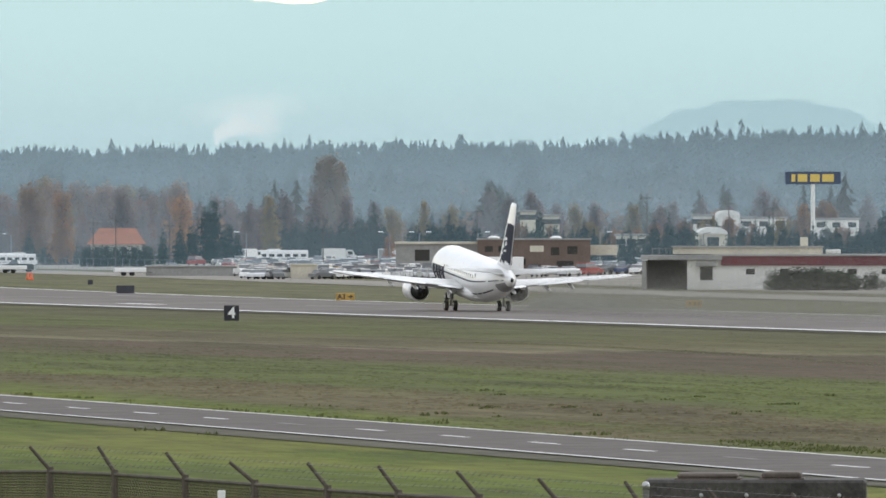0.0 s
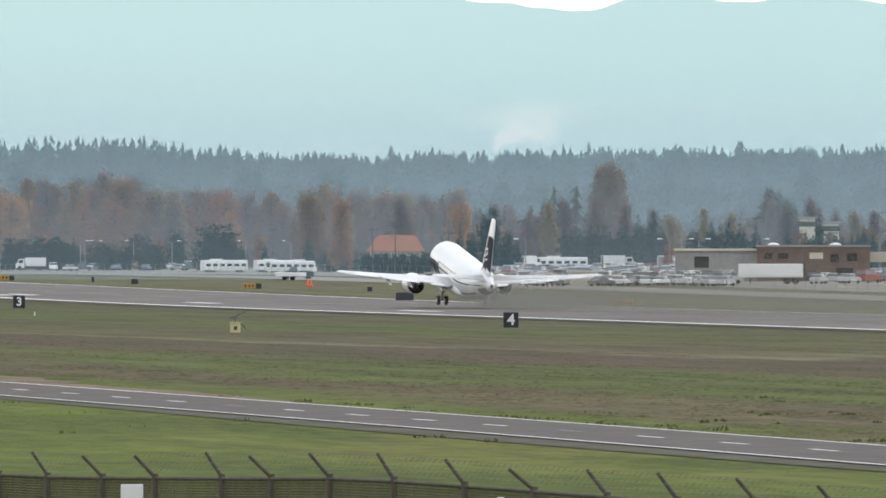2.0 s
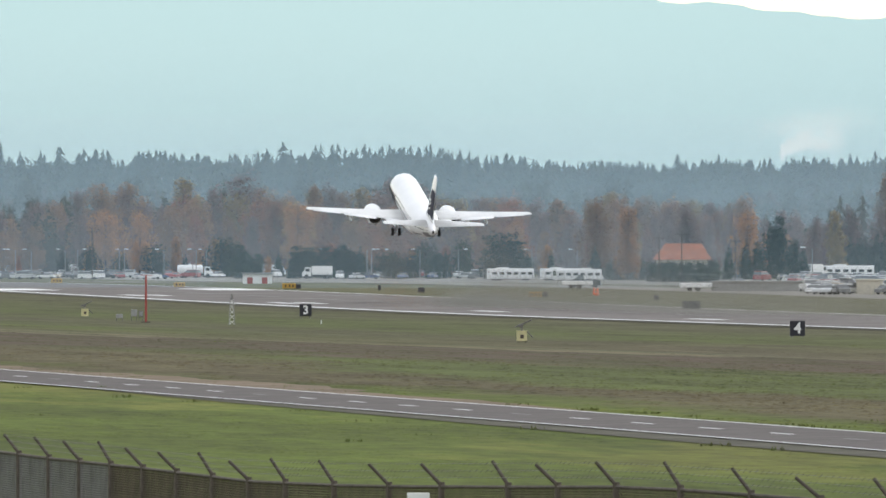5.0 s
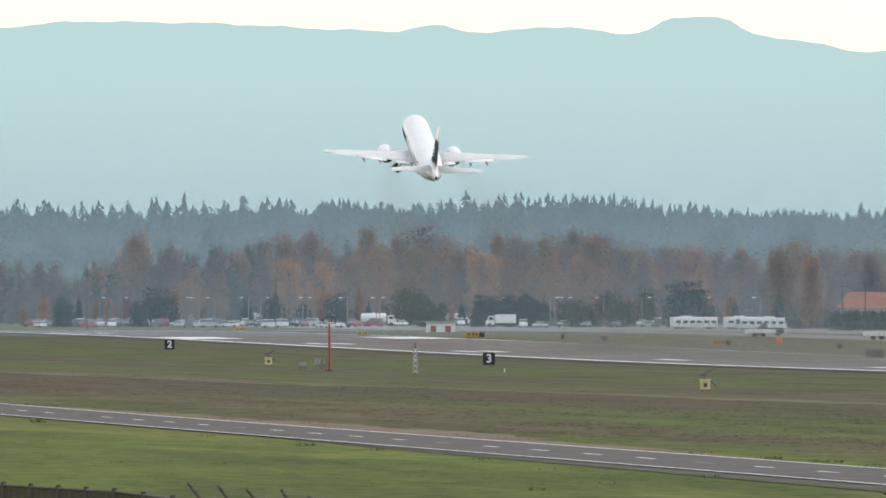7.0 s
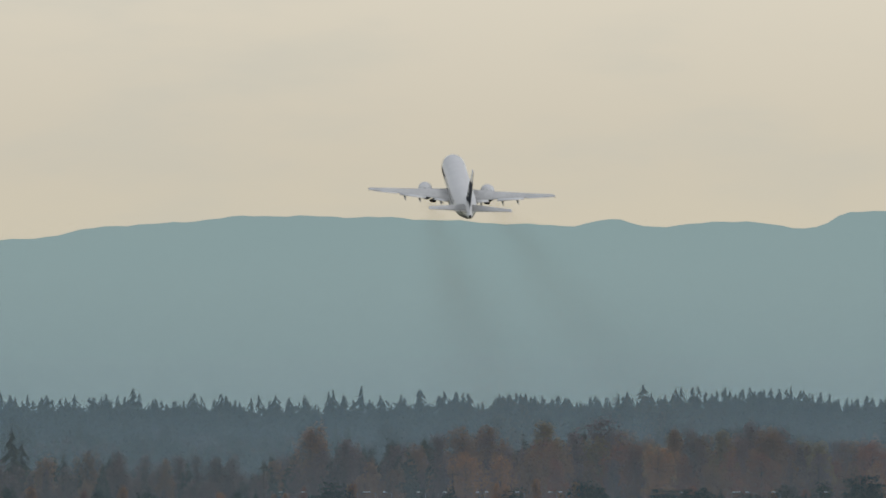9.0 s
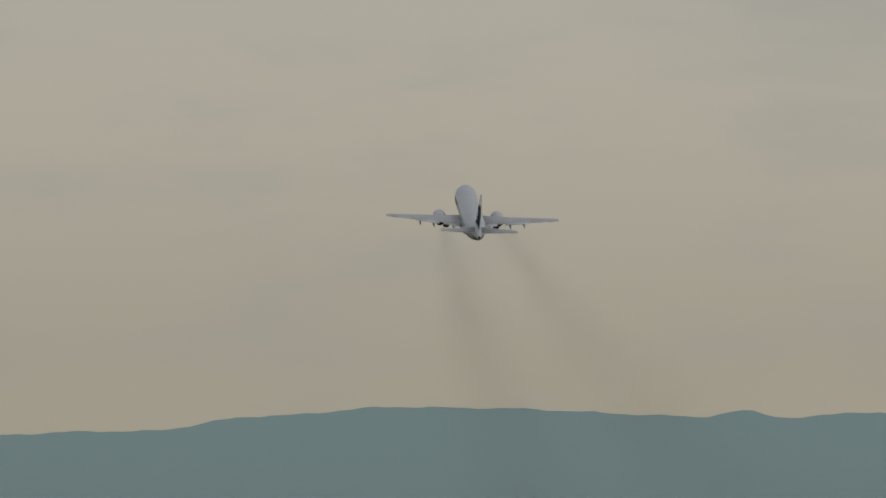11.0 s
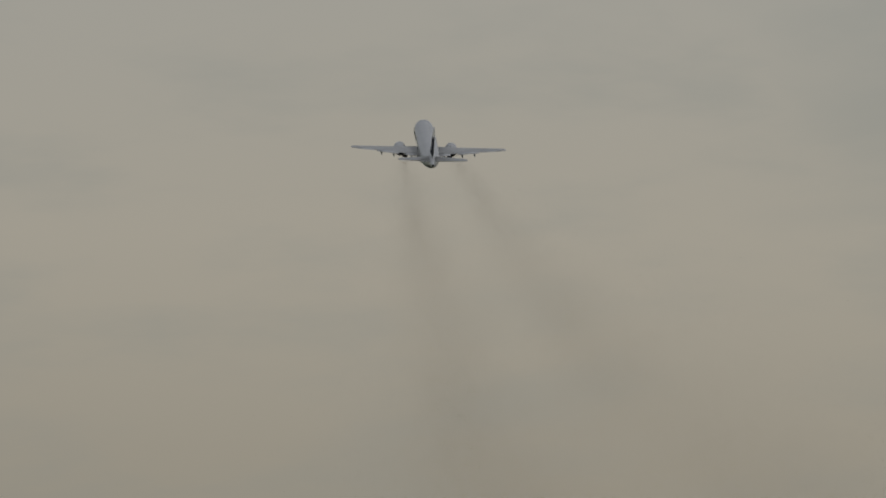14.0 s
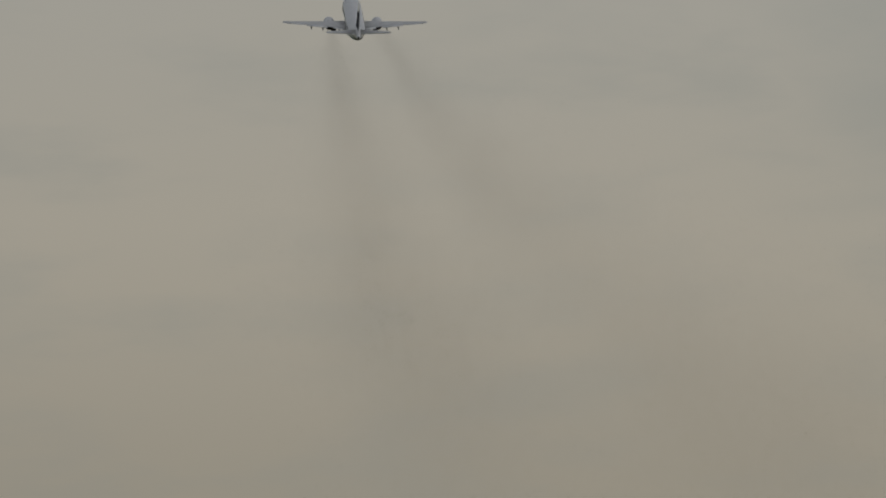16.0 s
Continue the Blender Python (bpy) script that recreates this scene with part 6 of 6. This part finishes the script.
# ---------------------------------------------------------------- near fence, vault, weeds
def fence_posts():
    """The fence's rail points: posts about three metres apart, swinging slowly away from the eye, on uneven ground."""
    bearings = [1590, 1440, 1290, 1140, 993, 848, 705, 580, 451, 328, 203, 89, -14, -102, -220, -313, -410, -496, -561, -625, -688, -748, -805]
    step = 55.0
    while bearings[-1] > -1600:
        bearings.append(bearings[-1] - step)
        step *= 0.985
    us = (-1600, -1250, -1115, -905, -745, -560, -410, -313, -100, 89, 203, 328, 451, 580, 705, 848, 993, 1600)
    vs = (728, 750, 758, 785, 802, 825, 832, 834, 835, 835, 840, 849, 858, 868, 876, 884, 898, 940)
    out = []
    for i, u in enumerate(bearings):
        d = 138.2 + 2.95 * i
        out.append(Vector((*spot(u, d), level(float(np.interp(u, us, vs)), d))))
    return out


def build_fence():
    f = thing("chain_link_fence", pose(0, 0, 0), "weathered chain-link fence with barbed wire on slanted arms", "fence")
    pts = fence_posts()
    rnd = random.Random(3)
    post = mesh_of("post", rod(bmesh.new(), (0, 0, -2.85), (0, 0, 0.06), .045, n=8), RUSTY)
    arm = mesh_of("barb_arm", rod(bmesh.new(), (0, 0, .02), (-.24, .09, .31), .028, .022, 6), RUSTY)
    panel_bm = bmesh.new()
    n = 44
    for s in (-1, 1):                             # two sets of slanting wires make the diamonds
        for i in range(-33, n):
            y0 = i * 3.05 / n
            a, b = [y0, 0.0], [y0 + 2.3, 2.3]
            if a[0] < 0:
                a = [0.0, -y0]
            if b[0] > 3.05:
                b = [3.05, 3.05 - y0]
            if b[1] - a[1] > .02:
                za, zb = (a[1], b[1]) if s > 0 else (2.3 - a[1], 2.3 - b[1])
                rod(panel_bm, (0, a[0], za - 2.3), (0, b[0], zb - 2.3), .0048, n=3)
    mesh_wire = mesh_of("wire_mesh", panel_bm, FENCE_WIRE)
    pale_wire = mesh_wire.copy()                  # a newer stretch of galvanised mesh
    pale_wire.materials[0] = GALV
    for i, p in enumerate(pts):
        o = part("post", post, None, f)
        o.location = p
        if p.y < 213:
            o = part("barb_arm", arm, None, f)
            o.matrix_local = Matrix.Translation(p) @ pose(0, 0, 0, rnd.uniform(-7, 7), rnd.uniform(-9, 9), rnd.uniform(-6, 6))
        if i + 1 < len(pts):
            q = pts[i + 1]
            part("top_rail", rod(bmesh.new(), p, q, .024, n=6), RUSTY, f)
            o = part("wire_mesh", pale_wire if 201 < p.y < 214 else mesh_wire, None, f)
            o.matrix_local = Matrix.Translation(p) @ (q - p).to_track_quat("Y", "Z").to_matrix().to_4x4()
            for k in (.35, .65, .97) if q.y < 213 else ():
                w = Vector((-.24 * k, .09 * k, .02 + .29 * k))
                bm = rod(bmesh.new(), p + w, q + w, .0022, n=3)
                for j in range(12):               # barbs
                    c = p.lerp(q, (j + .5) / 12) + w
                    rod(bm, c + Vector((-.02, .02, -.025)), c + Vector((.02, -.02, .025)), .003, n=3)
                part("barbed_wire", bm, GALV, f)
    # notices on the fence
    for u, v0, v1, w in ((-261, 845, 900, 40), (392, 868, 900, 14)):
        a = radians(9.837) + (u - 410.4) / 24200
        near = min(pts, key=lambda p: abs(math.atan2(p.x, p.y) - a))
        d = math.hypot(near.x, near.y) - 1.9
        x, y = spot(u, d)
        k = d / 24200
        s = thing("notice_board", pose(x, y, 0, 0, 0, -math.degrees(a)), "small white notice board fixed beside the fence", "notice", "fence notices")
        part("board", solid(-w * k / 2, w * k / 2, -.015, .015, level(v1, d), level(v0, d), bevel=.008), SIGN_WHITE, s, "white board")
        part("stake", rod(bmesh.new(), (0, .04, ground(x, y) - .1), (0, .04, level(v0 + 4, d)), .03), GALV, s)


def build_vault():
    d = 150.0
    k = d / 24200
    u = 1335
    x, y = spot(u, d)
    g = ground(x, y)
    s = thing("concrete_vault", pose(x, y, g, 0, 0, -13), "dark weathered concrete vault with two rusty lids", "vault")
    top = level(850, d) - g
    part("body", solid(-197 * k, 197 * k, 0, 1.6, -.2, top, bevel=.03), DARK_CONCRETE, s, "dark stained concrete body")
    for q0, q1, h in ((-138, -30, 11), (12, 82, 13)):
        part("lid", solid(q0 * k, q1 * k, .25, 1.3, top + .012, top + h * k, bevel=.02), RUSTY, s, "rusty brown lid")
        part("lid_rim", solid((q0 - 4) * k, (q1 + 5) * k, .18, 1.38, top, top + .016), RUSTY, s)
    for q in (-94, -14, 69, 150):
        part("bolt", loft(bmesh.new(), [ring((q * k, yy, top - 27 * k), r * k, r * k, 10, "y") for yy, r in ((-.02, 4), (-.045, 3.2), (-.05, .5))]), STEEL, s, "pale round bolt")
    p = thing("gate_post", pose(*spot(1143, d - 3), 0), "steel pipe post with a rounded cap", "post")
    zt = level(862, d - 3)
    part("pipe", rod(bmesh.new(), (0, 0, ground(*spot(1143, d - 3)) - .2), (0, 0, zt), .035, n=12), GALV, p)
    part("cap", loft(bmesh.new(), [ring((0, 0, zt + z), r, r, 12, "z") for z, r in ((-.02, .042), (.02, .046), (.05, .03), (.06, .01))]), STEEL, p, "rounded steel cap", smooth=True)


def build_weeds():
    """Tussocks, weeds and tall stalks strewn over the field."""
    rnd = random.Random(12)
    vs, fs = [], []

    def tuft(x, y, h, w, n):
        g = ground(x, y)
        for _ in range(n):
            a = rnd.random() * 6.28
            r = w * rnd.random() ** .6
            bx, by = x + r * math.cos(a), y + r * math.sin(a)
            lean = rnd.uniform(.1, .6) * h
            b2 = rnd.random() * 6.28
            hh = h * rnd.uniform(.5, 1.1) * (1 - .5 * r / (w + .01))
            t = rnd.uniform(.02, .06) * (1 + h)
            k = len(vs)
            vs.extend((bx + t * math.cos(b2 + i * 2.09), by + t * math.sin(b2 + i * 2.09), g - .02) for i in range(3))
            vs.append((bx + lean * math.cos(b2), by + lean * math.sin(b2), g + hh))
            fs.extend(((k, k + 1, k + 3), (k + 1, k + 2, k + 3), (k + 2, k, k + 3)))
    for _ in range(40):
        u, v = rnd.uniform(-1500, 1650), 560 + 240 * rnd.random() ** 1.2
        d = reach(u, v)
        x, y = spot(u, d)
        if abs(x - road_centre(y)) < 5.6 or abs(x - RW) < 30:
            continue
        q = noise.noise(Vector((x * .05, y * .012, 0)))
        if q < -.05 and rnd.random() < .7:
            continue
        tuft(x, y, rnd.uniform(.05, .16), rnd.uniform(.3, 1.4), rnd.randint(5, 12))
    for _ in range(14):                          # green clumps beyond the road
        u, v = rnd.uniform(700, 1600), rnd.gauss(712, 14)
        d = reach(u, v)
        x, y = spot(u, d)
        tuft(x, y, rnd.uniform(.06, .2), rnd.uniform(.1, .3), rnd.randint(8, 20))
    for u, v, h, w in ((450, 676, .2, .4), (1010, 721, .3, .4), (868, 721, .26, .4), (1400, 716, .34, .5), (1376, 716, .24, .4), (-820, 660, .4, .6), (-796, 662, .3, .5), (1236, 703, .3, .3), (640, 726, .25, .2), (508, 585, .2, .4), (885, 699, .25, .2)):
        d = reach(u, v)
        x, y = spot(u, d)
        tuft(x, y, h * .4, w, 24)
    y = 210.0
    while y < 700:                                # ragged edge of the verge
        for side in (3.9, 4.6):
            if rnd.random() < (.16 if side > 4 else .06):
                tuft(road_centre(y) + side + rnd.uniform(-.3, .9), y, rnd.uniform(.04, .2) * rnd.random() + .04, rnd.uniform(.2, 1.1), rnd.randint(5, 16))
        if rnd.random() < .03:
            tuft(road_centre(y) - 5.3 + rnd.uniform(-.6, .3), y, rnd.uniform(.1, .25), .5, 10)
        y += 0.8
    for i in range(36):                           # rank grass at the bend
        uu = rnd.uniform(1300, 1568)
        d = reach(uu, 778 + (uu - 1300) * .075 + rnd.uniform(0, 10))
        x, y = spot(uu, d)
        tuft(x, y, rnd.uniform(.06, .13), .8, 18)
    for i in range(150):                          # a furrow of rank grass aslant across the field
        q = rnd.random()
        uu = 800 + 800 * q
        d = reach(uu, 606 + 16 * q + 30 * q * q + rnd.uniform(-1, 1))
        x, y = spot(uu, d)
        tuft(x, y, rnd.uniform(.03, .09), 1.1, 8)
    me = bpy.data.meshes.new("weeds")
    me.from_pydata(vs, [], fs)
    me.materials.append(WEED)
    tagged(part("weeds", me, WEED), "tussocks and weeds strewn over the airfield grass", "grass", kind="stuff")


def build_tussocks():
    """The uneven sward: low tussocks over the near field, in the colours of the ground they grow on."""
    rnd = random.Random(31)
    vs, fs = [], []
    while len(fs) < 120000:
        u, v = rnd.uniform(-1550, 1750), rnd.uniform(525, 905)
        d = 5.9 * 24200 / (v - 408)
        x, y = spot(u, d)
        off = x - road_centre(y)
        if -5.6 < off < 4.0 or x > RW - 26.5:
            continue
        g = ground(x, y)
        near = min(1.0, max(.35, d / 420.0))
        lush = max(.0, .55 + noise.noise(Vector((x * .11, y * .03, 2.0))) + .5 * noise.noise(Vector((x * .5, y * .1, 7.0))))
        if rnd.random() > lush:
            continue
        for _ in range(rnd.randint(2, 5)):
            a = rnd.random() * 6.28
            bx, by = x + rnd.gauss(0, .35) * near, y + rnd.gauss(0, 1.6)
            w, h = rnd.uniform(.08, .34) * near, rnd.uniform(.006, .034) * near * (1.3 if off > 0 else .7)
            k = len(vs)
            lean = rnd.uniform(-.5, .5) * w
            vs.extend((bx + w * math.cos(a + i * 2.09), by + 2 * w * math.sin(a + i * 2.09), g - .02) for i in range(3))
            vs.append((bx + lean, by, g + h))
            fs.extend(((k, k + 1, k + 3), (k + 1, k + 2, k + 3), (k + 2, k, k + 3)))
    me = crown_mesh("tussocks", vs, fs, np.tile((0.0, 0.0, 1.0), (len(vs), 1)), TUSSOCK)
    tagged(part("tussocks", me, TUSSOCK), "low uneven tussocks of green and rusty grass", "grass", kind="stuff")


build_fence()
build_vault()
build_weeds()
build_tussocks()


# ---------------------------------------------------------------- what moves
def motions():
    def craft(x, t, z, yaw, pitch, roll):
        m = pose(x, 1274 + 90.3 * t, z, 0, 0, yaw) @ pose(0, 0, 0, pitch) @ pose(0, 0, 0, 0, roll)
        return m
    rows = [(0, 244.5, -0.15, 0.0, 4.0, .8), (1, 246.1, -0.15, -0.1, 5.3, .65), (2, 247.2, 0.17, -.5, 6.95, .8), (3, 248.2, 1.2, -.5, 8.4, 1.5),
            (4, 248.98, 3.6, -.8, 10.5, 1.45), (5.2, 249.9, 9.9, -1.3, 12.6, 1.3), (6.3, 250.7, 17.2, -1.9, 14.3, 1.3), (7, 250.9, 24.15, -1.8, 15.4, 1.65), (8, 251.8, 35.97, -2.1, 16.6, 1.9),
            (9, 252.86, 50.03, -1.95, 17.2, 2.1), (10, 253.7, 65.4, -1.9, 16.7, 1.8), (11.2, 254.5, 84.8, -2.05, 16.5, 1.65), (12.5, 255.37, 106.0, -2.2, 16.6, 1.5),
            (14, 256.17, 130.3, -2.45, 17.0, 1.1), (16, 257.18, 162.6, -2.55, 17.1, -0.1)]
    walk(JET, [(t, craft(x, t, z, yaw, pitch, roll)) for t, x, z, yaw, pitch, roll in rows])
    # the smoke lies along the path flown
    path = ((0, 6.0), (2, 6.0), (3, 6.0), (4, 6.0), (5.2, 6.0), (6.3, 6.2), (7, 6.6), (8, 7.8), (9, 8.8), (10, 9.3), (12.5, 10.0), (14, 10.2), (16, 10.2))
    at = {t: (x, z) for t, x, z, *_ in rows}
    walk(SMOKE, [(t, pose(at[t][0], 1274 + 90.3 * t, at[t][1], 0, 0, -0.4 - 2.3 * (1 - ease(7, 9.5, t))) @ pose(0, 0, 0, climb)) for t, climb in path])
    # the low haze follows the jet along the runway and is left behind as it climbs
    walk(HAZE, [(t, pose(246.5, y, 0)) for t, y in ((0, 1274.0), (2, 1454.6), (3.5, 1588.0), (4.5, 1660.0), (6, 1715.0), (8, 1750.0), (16, 1775.0))])
    walk(OLD_HAZE, [(t, pose(248.5, y, 0)) for t, y in ((0, 1262.0), (3.5, 1575.0), (5, 1700.0), (7, 1790.0), (10, 1835.0), (16, 1860.0))])
    for i, (leg, hinge) in enumerate(LEGS):
        turn = (0, 88, 0) if i == 0 else (0, -88, 0) if i == 1 else (80, 0, 0)
        start, end = (5.6, 8.3) if i == 0 else (5.2, 7.6) if i == 1 else (5.0, 7.2)
        steps = [(0, 0), (start, 0), (start + (end - start) * .5, .5), (end, 1), (16, 1)]
        walk(leg, [(t, pose(*hinge, *(v * f for v in turn))) for t, f in steps])


motions()
